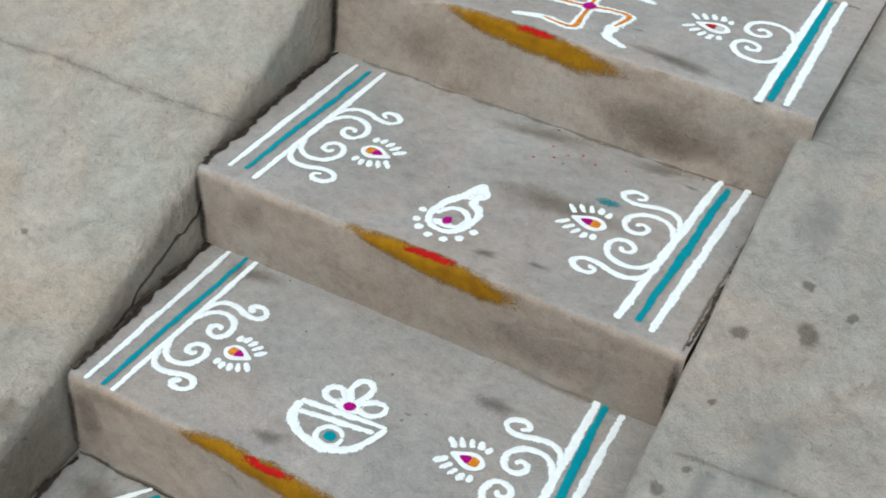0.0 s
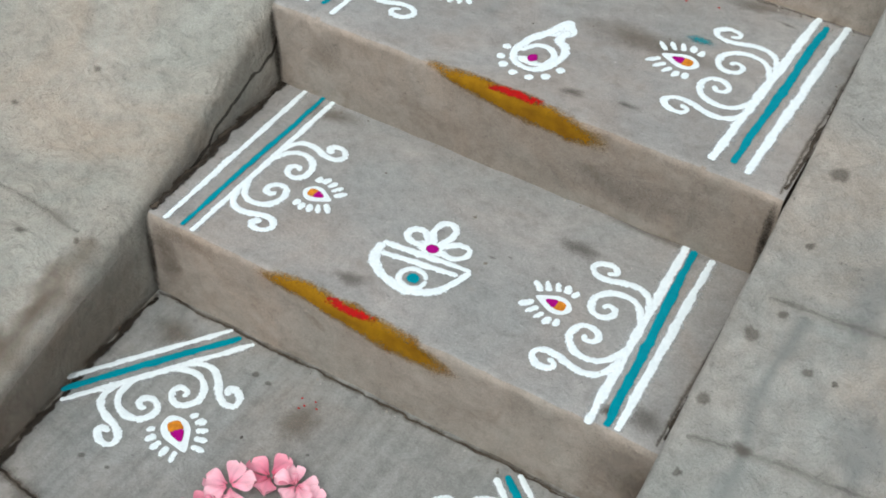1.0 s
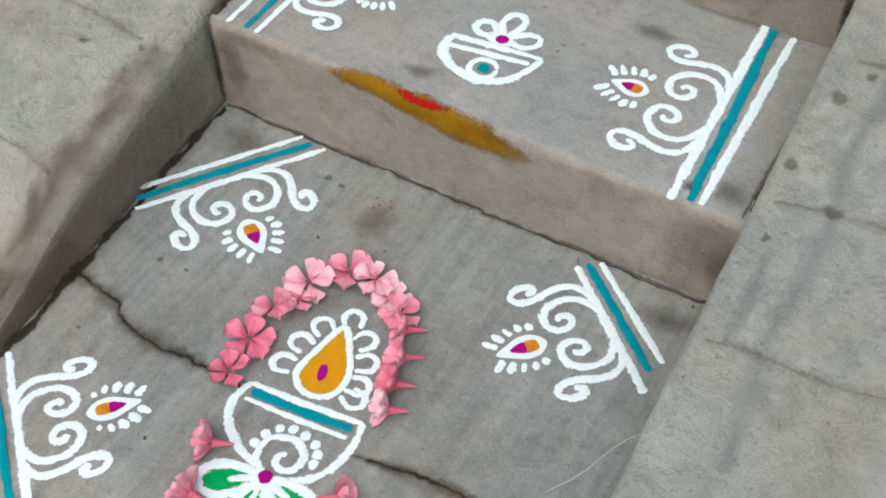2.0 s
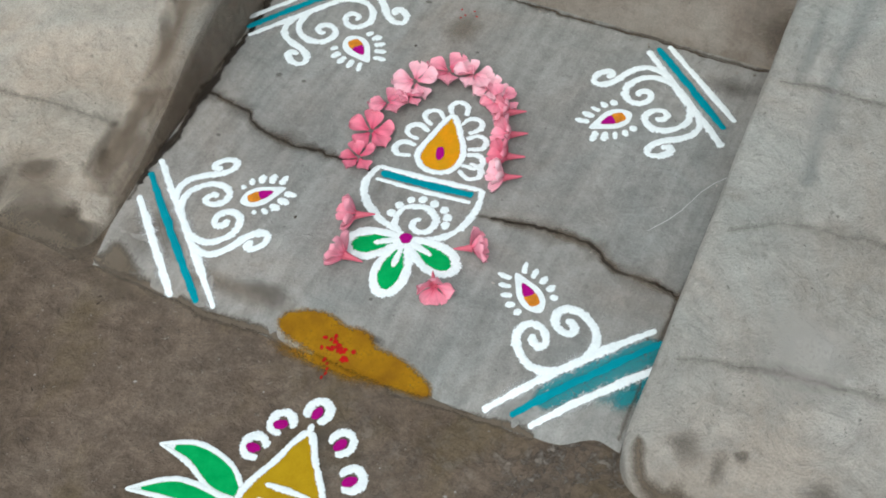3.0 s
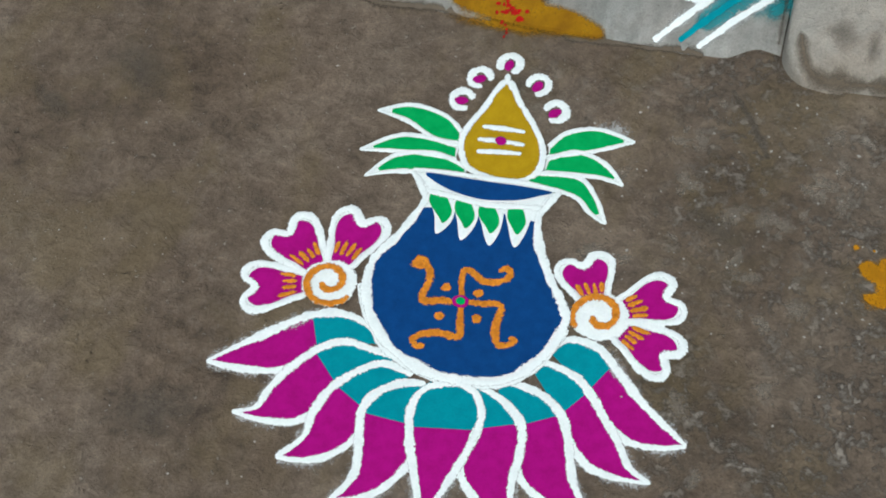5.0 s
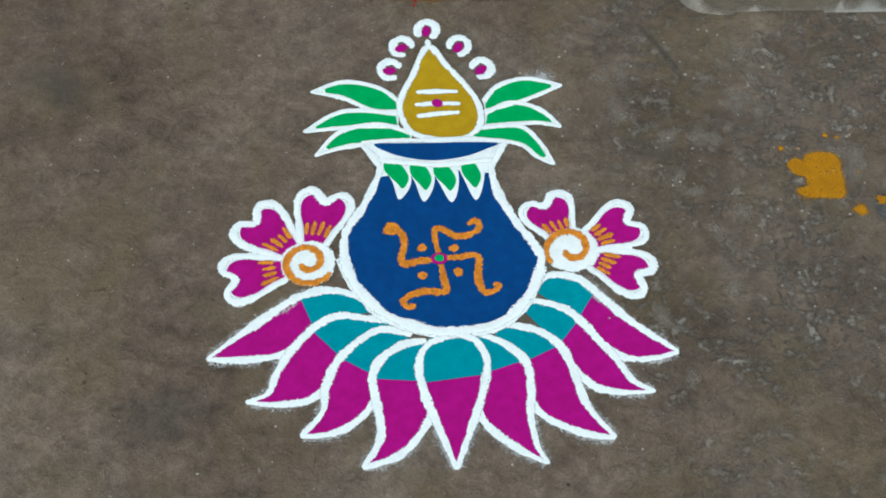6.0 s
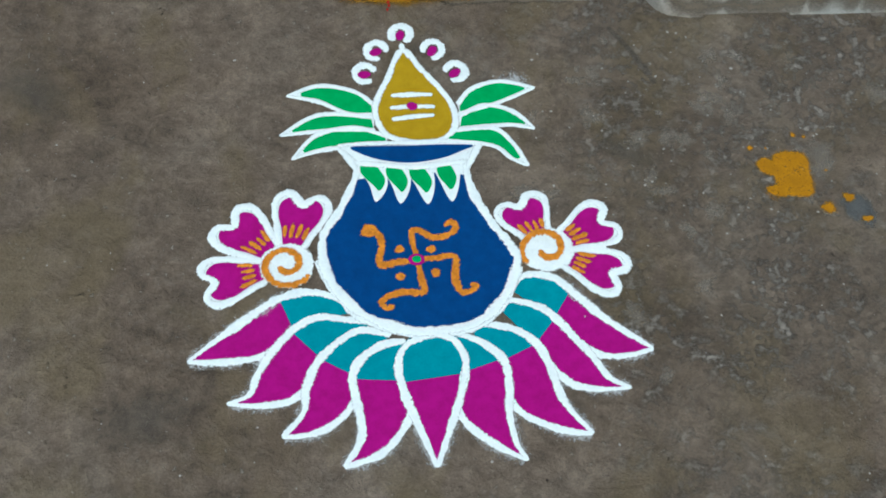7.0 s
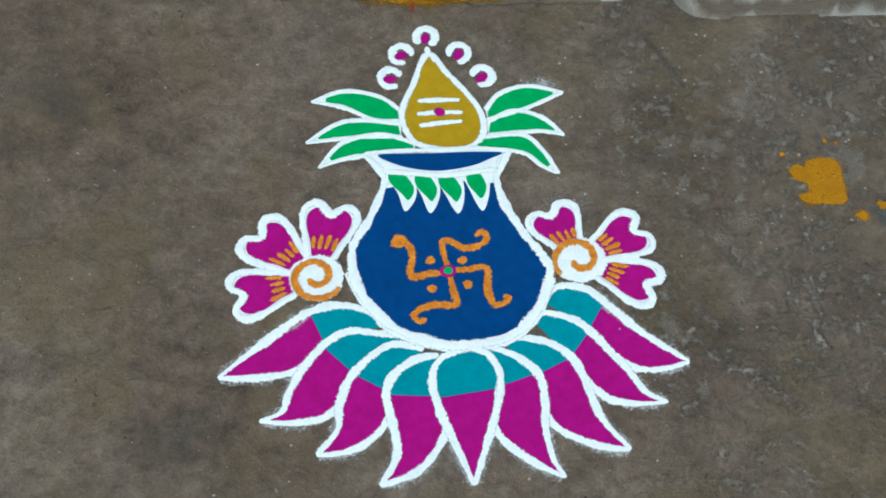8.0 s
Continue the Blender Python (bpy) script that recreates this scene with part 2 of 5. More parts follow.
def ramp_slab(name, x_in, x_out, top, y0, y1, lean, drop, corner, chips, mat, label, skew=0.0):
    """A sloping cement ramp: leaning inner face, worn arris and top, drawn along y."""
    s = 1 if x_out > x_in else -1
    grid = []
    for i in range(231):
        u = i / 230
        y = y0 + (y1 - y0) * u ** 1.25
        out = corner * (1 - math.sqrt(max(0.0, 1 - (1 - (y - y0) / corner) ** 2))) if corner and y - y0 < corner else 0.0
        x0 = (x_in if s > 0 else left_x(y) - 0.001) + s * out
        row = []
        h0 = top(x0 + s * lean, y)
        nick = chips * (abs(wob(y, 0.3, x_in, 9, 0.010)) + abs(wob(y, 0.7, x_in, 31, 0.006)))
        for k in range(9):
            f = k / 8
            d = wob(f, y, x_in, 16, 0.004) + wob(3 * f, y, x_in, 45, 0.002)
            row.append((x0 + s * (f * lean + abs(d) * 0.8 * chips + nick * f), y, -0.12 + f * (h0 - drop - nick * 0.6 + 0.12)))
        a = Vector(row[-1])
        b = Vector((x0 + s * (lean + drop * 1.3 + nick), y, top(x0 + s * (lean + drop * 1.3), y)))
        c = Vector((x0 + s * lean * 1.02 + s * nick, y, h0 - 0.15 * drop))
        row += [(1 - v) ** 2 * a + 2 * v * (1 - v) * c + v * v * b for v in (0.2, 0.4, 0.6, 0.8, 1.0)]
        for k in range(1, 49):
            x = b.x + (x_out - b.x) * (k / 48) ** 1.3
            back = y + skew * abs(x - b.x) * max(0.0, 1 - (y - y0) / 0.4)
            row.append((x, back, top(x, back)))
        row.append((x_out, row[-1][1], -0.12))
        if i == 0:
            grid.append([(p[0], p[1] - 0.012, -0.05) for p in row])
        grid.append(row)
    return tagged(sheet(name, grid, mat), label, "ramp", kind="structure")


west_ramp = ramp_slab("ramp_west", -0.40, -1.7, west_top, -0.035, 3.2, 0.007, 0.028, 0.0, 0.8, WEST_RAMP, "weathered beige cement ramp beside the steps")
east_ramp = ramp_slab("ramp_east", RIGHT + 0.002, 1.7, east_top, EAST_FRONT, 3.2, 0.002, 0.009, 0.055, 0.2, EAST_RAMP, "pale grey cement ramp with dark spots beside the steps", EAST_SKEW)

# ---- powder, paint and dirt ----
from mathutils.geometry import tessellate_polygon


def powder(name, colour, other=None, ragged=0.35, strength=1.0, soft=0.12, grain=0.25, rough=0.95, patch=60.0):
    """Dry colour powder, thin and grainy at the rim of each stroke (attribute "edge": 0 at the rim)."""
    m, t, b = material(name, rough)
    b.inputs["Specular IOR Level"].default_value = 0.1
    p = place(t)
    speck = tex_noise(t, 340.0, 3, 0.7, p)
    cloud = tex_noise(t, patch, 4, 0.6, p)
    c = ramp(t, cloud, [(0.35, colour), (0.7, other or tuple(0.82 * v for v in colour))])
    c = mix(t, grain, c, ramp(t, speck, [(0.3, (0.7,)), (0.7, (1.15,))]), "MULTIPLY")
    t.links.new(c, b.inputs["Base Color"])
    a = t.nodes.new("ShaderNodeAttribute")
    a.attribute_name = "edge"
    rim = calc(t, "ADD", a.outputs["Fac"], calc(t, "MULTIPLY", calc(t, "SUBTRACT", calc(t, "ADD", calc(t, "MULTIPLY", speck, 0.6), calc(t, "MULTIPLY", cloud, 0.4)), 0.5), ragged * 2.6))
    r = ramp(t, rim, [(0.22, (0.0,)), (0.22 + soft, (strength,))])
    t.links.new(r, b.inputs["Alpha"])
    bump(t, b, speck, 0.6, 0.0008)
    return m


WHITE = powder("white_powder", (0.80, 0.865, 0.865), (0.72, 0.79, 0.795), ragged=1.05, soft=0.22)
FAINT = powder("thin_white_powder", (0.62, 0.62, 0.60), ragged=0.6, soft=0.4, strength=0.8)
TEAL = powder("teal_powder", (0.006, 0.255, 0.315), (0.005, 0.215, 0.27))
MAGENTA = powder("magenta_powder", (0.365, 0.003, 0.195), (0.30, 0.002, 0.155))
GREEN = powder("green_powder", (0.010, 0.36, 0.095), (0.006, 0.30, 0.075))
BLUE = powder("blue_powder", (0.004, 0.052, 0.195), (0.003, 0.040, 0.155), ragged=0.2)
ORANGE = powder("orange_powder", (0.72, 0.27, 0.025), (0.44, 0.15, 0.016), ragged=1.5, soft=0.3, grain=0.7, patch=110)
OCHRE = powder("ochre_powder", (0.42, 0.27, 0.008), (0.36, 0.225, 0.006))
TURMERIC = powder("turmeric_paste", (0.305, 0.156, 0.005), (0.195, 0.090, 0.005), ragged=0.75, soft=0.6, strength=1.0, patch=26)
MARIGOLD = powder("marigold_powder", (0.49, 0.215, 0.004), (0.31, 0.14, 0.006), ragged=1.3, soft=0.6, strength=0.92, patch=38)
FLAME = powder("orange_flame_powder", (0.70, 0.27, 0.004), (0.46, 0.27, 0.010), patch=28)
VERMILION = powder("vermilion_powder", (0.42, 0.005, 0.006), (0.24, 0.012, 0.008), ragged=1.2, soft=0.25, patch=120)
TEAL_DUST = powder("thin_teal_powder", (0.015, 0.26, 0.30), (0.03, 0.22, 0.24), ragged=0.8, soft=0.6, strength=0.72)
# also colours the shade lines painted along the treads' ramp joints
DIRT_AND_SHADE = powder("crack_dirt_and_shade", (0.055, 0.045, 0.035), (0.085, 0.068, 0.050), ragged=0.55, soft=0.35, strength=0.92, patch=30)
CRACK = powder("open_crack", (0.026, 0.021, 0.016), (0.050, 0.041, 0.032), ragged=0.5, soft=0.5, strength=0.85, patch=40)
SMUDGE = powder("dark_smudge", (0.10, 0.088, 0.072), (0.14, 0.12, 0.098), ragged=0.45, soft=0.75, strength=0.48, patch=25)
EARTH_WASH = powder("brown_earth_wash", (0.112, 0.091, 0.067), (0.142, 0.118, 0.09), ragged=0.6, soft=0.6, strength=0.95, patch=26)
EARTH_THIN = powder("thin_earth_wash", (0.112, 0.091, 0.067), (0.142, 0.118, 0.09), ragged=0.5, soft=0.95, strength=0.9, patch=30)
JOINT = powder("dull_joint_dirt", (0.16, 0.145, 0.12), (0.20, 0.18, 0.15), ragged=0.6, soft=0.75, strength=0.20, patch=18)
BROWNING = powder("brown_seep_stain", (0.15, 0.115, 0.080), (0.19, 0.15, 0.11), ragged=0.4, soft=0.9, strength=0.45, patch=22)
BLUISH = powder("grey_blue_wash_mark", (0.225, 0.245, 0.24), (0.27, 0.28, 0.265), ragged=0.4, soft=0.9, strength=0.38, patch=20)
PALE = powder("pale_cement_skin", (0.42, 0.41, 0.38), (0.36, 0.345, 0.31), ragged=0.5, soft=0.9, strength=0.55, patch=24)
ASH = powder("dark_ash_smear", (0.085, 0.095, 0.098), (0.12, 0.125, 0.122), ragged=1.3, soft=0.6, strength=0.7, patch=70)
GRIT = powder("pale_grit_on_earth", (0.25, 0.22, 0.18), (0.18, 0.155, 0.124), ragged=3.2, soft=0.3, strength=0.6, patch=90)

CRACK_FAINT = powder("shallow_joint", (0.15, 0.135, 0.11), (0.19, 0.17, 0.14), ragged=1.6, soft=0.9, strength=0.16, patch=30)
DUST = powder("stray_white_dust", (0.60, 0.62, 0.62), (0.52, 0.53, 0.52), ragged=1.5, soft=0.5, strength=0.55, patch=110)
# stains and cracks, plus the shade painted along the landing's ramp joints
SEEP_AND_SHADE = powder("dark_brown_seep_and_shade", (0.090, 0.066, 0.042), (0.13, 0.10, 0.068), ragged=0.45, soft=0.9, strength=0.66, patch=20)


def flat_surface(z):
    return lambda x, y: z


def put(name, verts, faces, edge, mat, parent, label=""):
    me = bpy.data.meshes.new(name)
    me.from_pydata(verts, [], faces)
    me.materials.append(mat)
    me.attributes.new("edge", "FLOAT", "POINT").data.foreach_set("value", edge)
    for f in me.polygons:
        f.use_smooth = True
    ob = new(name, me)
    ob.parent = parent
    if label:
        ob["label"] = label
    return ob


class Board:
    """A drawing's own sheet: an Empty on a surface, with its parts in millimetres from it."""

    def __init__(self, name, x, y, surface, turn=0.0, label="", category="drawing", group="", on=None):
        if on:
            self.top, self.surface, self.base, self.m = on, surface, 0.0, Matrix()
            return
        self.top = tagged(new(name), label, category, group)
        self.surface, self.base = surface, surface(x, y)
        self.m = pose(x, y, self.base, 0, 0, turn)
        self.top.matrix_basis = self.m

    def at(self, u, v, lift):
        w = self.m @ Vector((u / 1000, v / 1000, 0))
        return (u / 1000, v / 1000, self.surface(w.x, w.y) - self.base + lift / 1000)


def bend(points, closed=False, gap=3.0):
    """A smooth line through a few points."""
    p = [Vector((*q, 0)) for q in points]
    if len(p) == 2:
        p = [p[0], p[0].lerp(p[1], 0.33), p[0].lerp(p[1], 0.67), p[1]]
    n = len(p)
    out = []
    for i in range(n if closed else n - 1):
        a, b, c, d = (p[(i + k) % n] if closed else p[min(max(i + k, 0), n - 1)] for k in (-1, 0, 1, 2))
        steps = max(2, int((c - b).length / gap))
        for k in range(steps):
            t = k / steps
            out.append(0.5 * (2 * b + (c - a) * t + (2 * a - 5 * b + 4 * c - d) * t * t + (3 * b - a - 3 * c + d) * t ** 3))
    if not closed:
        out.append(p[-1])
    return out


def stroke(board, name, points, width, mat, lift=1.0, closed=False, parent=None, label="", taper=(0.75, 0.75), rough=0.14, thick=0.9, jag=0.0, gap=3.0, soft=False):
    """A hand-drawn line: a low ridge of powder with an uneven width."""
    gap = max(gap, width / 4) if soft else gap
    line = bend(points, closed, gap)
    if jag:
        fine = 0.6 if width < 22 else 0.0
        line = [q + Vector((wob(q.x, q.y, 1, 0.014, jag) + wob(q.x, q.y, 1, 0.05, jag * fine) + wob(q.x, q.y, 4, 0.13, jag * fine * 0.6), wob(q.x, q.y, 8, 0.014, jag) + wob(q.x, q.y, 8, 0.05, jag * fine) + wob(q.x, q.y, 3, 0.13, jag * fine * 0.6), 0)) for q in line]
    n = len(line)
    across = (-1.0, -0.75, -0.4, 0.0, 0.4, 0.75, 1.0)
    verts, faces, edge = [], [], []
    seed = 0.37 * len(points) + line[0].x
    for i, q in enumerate(line):
        a, b = (line[(i - 1) % n], line[(i + 1) % n]) if closed else (line[max(i - 1, 0)], line[min(i + 1, n - 1)])
        d = (b - a).normalized() if (b - a).length else Vector((1, 0, 0))
        side = Vector((-d.y, d.x, 0))
        w = 0.56 * width * (1 + rough * 2 * noise.noise(Vector((seed, i * gap * 0.03, 0))) + rough * noise.noise(Vector((seed, i * gap * 0.11, 5))))
        e = 1.0
        if not closed:
            s = i / max(1, n - 1)
            w *= taper[0] + (1 - taper[0]) * min(1, s * 3) if s < 0.5 else taper[1] + (1 - taper[1]) * min(1, (1 - s) * 3)
            reach = min(i, n - 1 - i) * gap
            if reach < width * 0.5:
                w *= math.sqrt(max(0.06, 1 - (1 - reach / (width * 0.5)) ** 2))
            e = 0.35 if i in (0, n - 1) else 1.0
        for k in across:
            r = q + side * (k * w)
            verts.append(board.at(r.x, r.y, lift + thick * (1 - k * k)))
            edge.append(e * (1 - abs(k)) if soft else e * min(1.0, (1 - abs(k)) * 1.45))
    m = len(across)
    for i in range(n if closed else n - 1):
        for k in range(m - 1):
            a, b = i * m + k, ((i + 1) % n) * m + k
            faces.append((a, b, b + 1, a + 1))
    return put(name, verts, faces, edge, mat, parent or board.top, label)


def fill(board, name, outline, mat, lift=0.5, parent=None, label="", rim=2.0, smooth=True):
    """A patch of powder inside a closed line, thin at its rim."""
    line = bend(outline, True, 4.0) if smooth else [Vector((*q, 0)) for q in outline]
    line = [p for p, q in zip(line, line[1:] + line[:1]) if (p - q).length > 0.3]
    if sum(p.x * q.y - q.x * p.y for p, q in zip(line, line[1:] + line[:1])) < 0:
        line.reverse()
    n = len(line)
    verts = [board.at(p.x, p.y, lift) for p in line]
    edge = [0.9] * n
    faces = [tuple(f) for f in tessellate_polygon([line])]
    if rim >= 4:
        skin = [board.at(p.x + t.y * rim, p.y - t.x * rim, lift - 0.2) for p, t in ((line[i], (line[(i + 1) % n] - line[i - 1]).normalized()) for i in range(n))]
        verts, edge = verts + skin, edge + [0.0] * n
        faces += [(n + i, n + (i + 1) % n, (i + 1) % n, i) for i in range(n)]
    ob = put(name, verts, faces, edge, mat, parent or board.top, label)
    for f in ob.data.polygons:
        f.use_smooth = False
    bm = bmesh.new()
    bm.from_mesh(ob.data)
    for f in bm.faces:
        if f.normal.z < 0:
            f.normal_flip()
    bm.to_mesh(ob.data)
    bm.free()
    return ob


def blob(board, name, u, v, ru, rv, mat, lift=1.0, turn=0.0, parent=None, label="", uneven=0.12, dome=0.8, core=0.55):
    """A dab or blot: a low dome with an uneven rim."""
    n, rings = 26, (0.0, core * 0.6, core, core + (1 - core) * 0.35, core + (1 - core) * 0.7, 1.0)
    verts, faces, edge = [board.at(u, v, lift + dome)], [], [1.0]
    c, s = math.cos(radians(turn)), math.sin(radians(turn))
    for r in rings[1:]:
        for i in range(n):
            a = 2 * math.pi * i / n
            k = r * (1 + uneven * 1.6 * noise.noise(Vector((math.cos(a) * 0.9 + u * 0.37 + 0.31, math.sin(a) * 0.9 + v * 0.29 + 0.17, 2.4))) + uneven * 0.7 * noise.noise(Vector((math.cos(a) * 2.3 + v * 0.11, math.sin(a) * 2.3 + u * 0.07, 7.7))))
            x, y = ru * k * math.cos(a), rv * k * math.sin(a)
            verts.append(board.at(u + c * x - s * y, v + s * x + c * y, lift + dome * (1 - r * r)))
            edge.append(1.0 if r <= core else (1 - r) / (1 - core))
    for i in range(n):
        faces.append((0, 1 + i, 1 + (i + 1) % n))
    for k in range(len(rings) - 2):
        for i in range(n):
            a, b = 1 + k * n + i, 1 + k * n + (i + 1) % n
            faces.append((a, a + n, b + n, b))
    return put(name, verts, faces, edge, mat, parent or board.top, label)


def coil(u, v, r0, r1, start, turns, n=14, squash=1.0):
    """Points of a spiral."""
    out = []
    for i in range(n + 1):
        a = radians(start) + 2 * math.pi * turns * i / n
        r = r0 + (r1 - r0) * i / n
        out.append((u + r * math.cos(a), v + r * squash * math.sin(a)))
    return out


# ---- the large rangoli on the yard ----
ran = Board("pot_rangoli", 0.059, -0.471, ground_height, 5.7, "large powder rangoli of a blue pot on a lotus", "rangoli")


TEAL_RIM = ((-179, -56), (-164, -98), (-136, -132), (-88, -165), (-38, -174), (8, -171), (58, -165), (107, -148), (148, -127), (175, -89), (194, -61))
RIM_ANGLES = [math.atan2(v + 10, u - 5) for u, v in TEAL_RIM]
RIM_REACH = [math.hypot(v + 10, u - 5) for u, v in TEAL_RIM]


def beyond(q):
    """Whether a point lies outside the round teal heart of the lotus."""
    return math.hypot(q.x - 5, q.y + 10) > np.interp(math.atan2(q.y + 10, q.x - 5), RIM_ANGLES, RIM_REACH)


def lotus_petal(upper, lower, lift):
    """One lotus petal: teal foot, magenta blade, white outline; drawn over the one before."""
    a, b = bend(upper, False, 4), bend(lower, False, 4)
    ring = [(q.x, q.y) for q in a] + [(q.x, q.y) for q in b[1:]]
    stroke(ran, "stray_dust", upper[2:], 23, DUST, 0.3, thick=0.1, soft=True, label="thin stray white dust")
    stroke(ran, "stray_dust", lower[:-2], 23, DUST, 0.3, thick=0.1, soft=True, label="thin stray white dust")
    petal = fill(ran, "lotus_petal", ring, MAGENTA, lift, smooth=False, rim=1.0, label="magenta powder petal with a teal foot")
    k = next((i for i, q in enumerate(a) if i > 2 and beyond(q)), len(a) // 2)
    j = next((i for i in range(len(b)) if not beyond(b[i])), len(b) // 2)
    foot = [(q.x, q.y) for q in a[:k + 1]] + [(q.x, q.y) for q in b[max(j - 1, 0):]]
    fill(ran, "petal_foot", foot, TEAL, lift + 0.12, petal, "teal powder", rim=1.0, smooth=False)
    stroke(ran, "outline", upper, 12.5, WHITE, lift + 0.25, parent=petal, label="white powder line", thick=0.3, taper=(0.75, 0.45))
    stroke(ran, "outline", lower[:-1], 11.5, WHITE, lift + 0.25, parent=petal, label="white powder line", taper=(0.45, 0.9), thick=0.3)


lotus_petal([(-90, -75), (-103, -54), (-143, -40), (-182, -47), (-224, -74), (-273, -110), (-298, -130)], [(-298, -130), (-249, -133), (-205, -128), (-160, -105), (-100, -75)], 0.4)
lotus_petal([(-62, -90), (-89, -85), (-131, -78), (-161, -91), (-191, -122), (-211, -156), (-220, -180), (-248, -191)], [(-248, -191), (-205, -196), (-164, -189), (-118, -150), (-64, -88)], 1.1)
lotus_petal([(-40, -109), (-79, -100), (-110, -117), (-136, -144), (-150, -178), (-154, -209), (-181, -240)], [(-181, -240), (-140, -237), (-103, -215), (-70, -165), (-42, -106)], 1.8)
lotus_petal([(-22, -119), (-55, -124), (-82, -144), (-92, -168), (-87, -206), (-84, -247), (-107, -284)], [(-107, -284), (-58, -267), (-24, -225), (-14, -180), (-16, -114)], 2.5)
lotus_petal([(121, -47), (137, -34), (163, -34), (188, -49), (235, -102), (293, -151)], [(293, -151), (255, -158), (215, -150), (170, -100), (118, -52)], 0.4)
lotus_petal([(99, -71), (119, -69), (151, -80), (170, -96), (195, -130), (211, -153), (230, -187), (256, -203)], [(256, -203), (207, -201), (172, -184), (135, -125), (98, -76)], 1.1)
lotus_petal([(64, -99), (114, -110), (144, -134), (157, -167), (170, -218), (200, -261)], [(200, -261), (158, -252), (110, -222), (85, -165), (60, -100)], 1.8)
lotus_petal([(41, -112), (76, -129), (100, -156), (103, -191), (99, -226), (104, -267), (116, -290)], [(116, -290), (82, -270), (42, -232), (32, -180), (36, -112)], 2.5)
lotus_petal([(12, -112), (-22, -126), (-34, -154), (-29, -190), (-16, -229), (5, -292)], [(5, -292), (32, -224), (44, -191), (51, -153), (40, -124), (13, -111)], 3.2)
stroke(ran, "outline", [(13, -110), (40, -124), (51, -153), (46, -185)], 11, WHITE, 3.8, label="white powder line")

pot_line = [(-73, 149), (-82, 117), (-99, 81), (-123, 38), (-118, -18), (-83, -71), (-34, -100), (8, -108), (67, -101), (108, -67), (131, -18), (128, 8), (104, 50), (84, 96), (78, 139)]
pot = fill(ran, "pot", pot_line + [(58, 146), (0, 147), (-52, 150)], BLUE, 3.3, label="deep blue powder pot body")
stroke(ran, "pot_outline", [(-88, 172)] + pot_line + [(90, 170)], 14.5, WHITE, 3.6, parent=pot, label="white powder line", rough=0.2)
fill(ran, "neck", [(-92, 178), (0, 168), (93, 176), (84, 140), (78, 128), (0, 140), (-74, 130), (-78, 146)], WHITE, 3.5, pot, "white powder", smooth=False)
stroke(ran, "pot_foot", [(-130, 6), (-123, -20), (-86, -75), (-36, -104), (8, -112), (69, -105), (112, -70), (135, -19)], 13, WHITE, 3.45, parent=pot, label="broad white powder line", rough=0.25, thick=0.1)


def garland_leaf(a, b, tip):
    """One of the mango leaves round the pot's neck."""
    (ax, ay), (bx, by) = a, b
    pale = fill(ran, "garland_leaf", [(ax - 17, ay + 5), (ax + 16, ay + 3), (bx + 12, by + 10), tip, (bx - 13, by + 12)], WHITE, 4.2, label="green leaf with a white powder border", rim=2)
    fill(ran, "leaf_blade", [(ax - 11, ay + 1), (ax + 4, ay + 1), (bx + 9, by + 20), (bx + 1, by + 1), (bx - 7, by + 10), (ax - 12, ay - 16)], GREEN, 4.9, pale, "green powder")



garland_leaf((-55, 155), (-44, 108), (-49, 92))
garland_leaf((-20, 148), (-13, 104), (-16, 87))
garland_leaf((12, 145), (20, 101), (21, 84))
garland_leaf((50, 146), (54, 104), (54, 86))
stroke(ran, "neck_line", [(-72, 156), (-30, 150), (5, 145), (45, 147), (78, 150)], 11, WHITE, 4.5, label="white powder line")
mouth = fill(ran, "pot_mouth", [(-92, 181), (-40, 160), (4, 149), (50, 158), (94, 178), (50, 184), (5, 183), (-40, 184)], WHITE, 4.8, label="blue pot mouth with a white powder rim", rim=2.0)
fill(ran, "mouth_blue", [(-80, 183), (-60, 168), (-30, 157), (5, 152), (46, 157), (75, 168), (90, 176), (50, 180), (8, 181), (-40, 183)], BLUE, 5.4, mouth, "blue powder")
stroke(ran, "rim_line", [(-98, 187), (-50, 188), (5, 186), (60, 185), (101, 179)], 8, WHITE, 5.4, parent=mouth)
stroke(ran, "rim_line", [(-98, 183), (-86, 168), (-74, 146)], 11, WHITE, 5.4, parent=mouth)
stroke(ran, "rim_line", [(100, 179), (90, 160), (80, 140)], 11, WHITE, 5.4, parent=mouth)


def mango_leaf(upper, lower, lift):
    """A long leaf from root to tip, green with a white outline."""
    a, b = bend(upper, False, 4), bend(lower, False, 4)
    ring = [(q.x, q.y) for q in a] + [(q.x, q.y) for q in reversed(b[1:-1])]
    leaf = fill(ran, "mango_leaf", ring, WHITE, lift, smooth=False, rim=1.5, label="green mango leaf outlined in white powder")
    n = min(len(a), len(b))
    lo, hi = [], []
    for i in range(n):
        p, q = a[int(i * (len(a) - 1) / (n - 1))], b[int(i * (len(b) - 1) / (n - 1))]
        f = i / (n - 1)
        if 0.16 < f < 0.97:
            d = (q - p)
            w = max(0.0, d.length - 7.5) / max(d.length, 0.1)
            c = p.lerp(q, 0.5)
            hi.append(c - d * 0.5 * w)
            lo.append(c + d * 0.5 * w)
    fill(ran, "leaf_blade", [(q.x, q.y) for q in hi] + [(q.x, q.y) for q in reversed(lo)], GREEN, lift + 0.9, leaf, "green powder", rim=1.0, smooth=False)
    stroke(ran, "outline", upper, 8.0, WHITE, lift + 0.8, parent=leaf, taper=(0.6, 1))
    stroke(ran, "outline", lower, 8.0, WHITE, lift + 0.8, parent=leaf, taper=(0.6, 1))


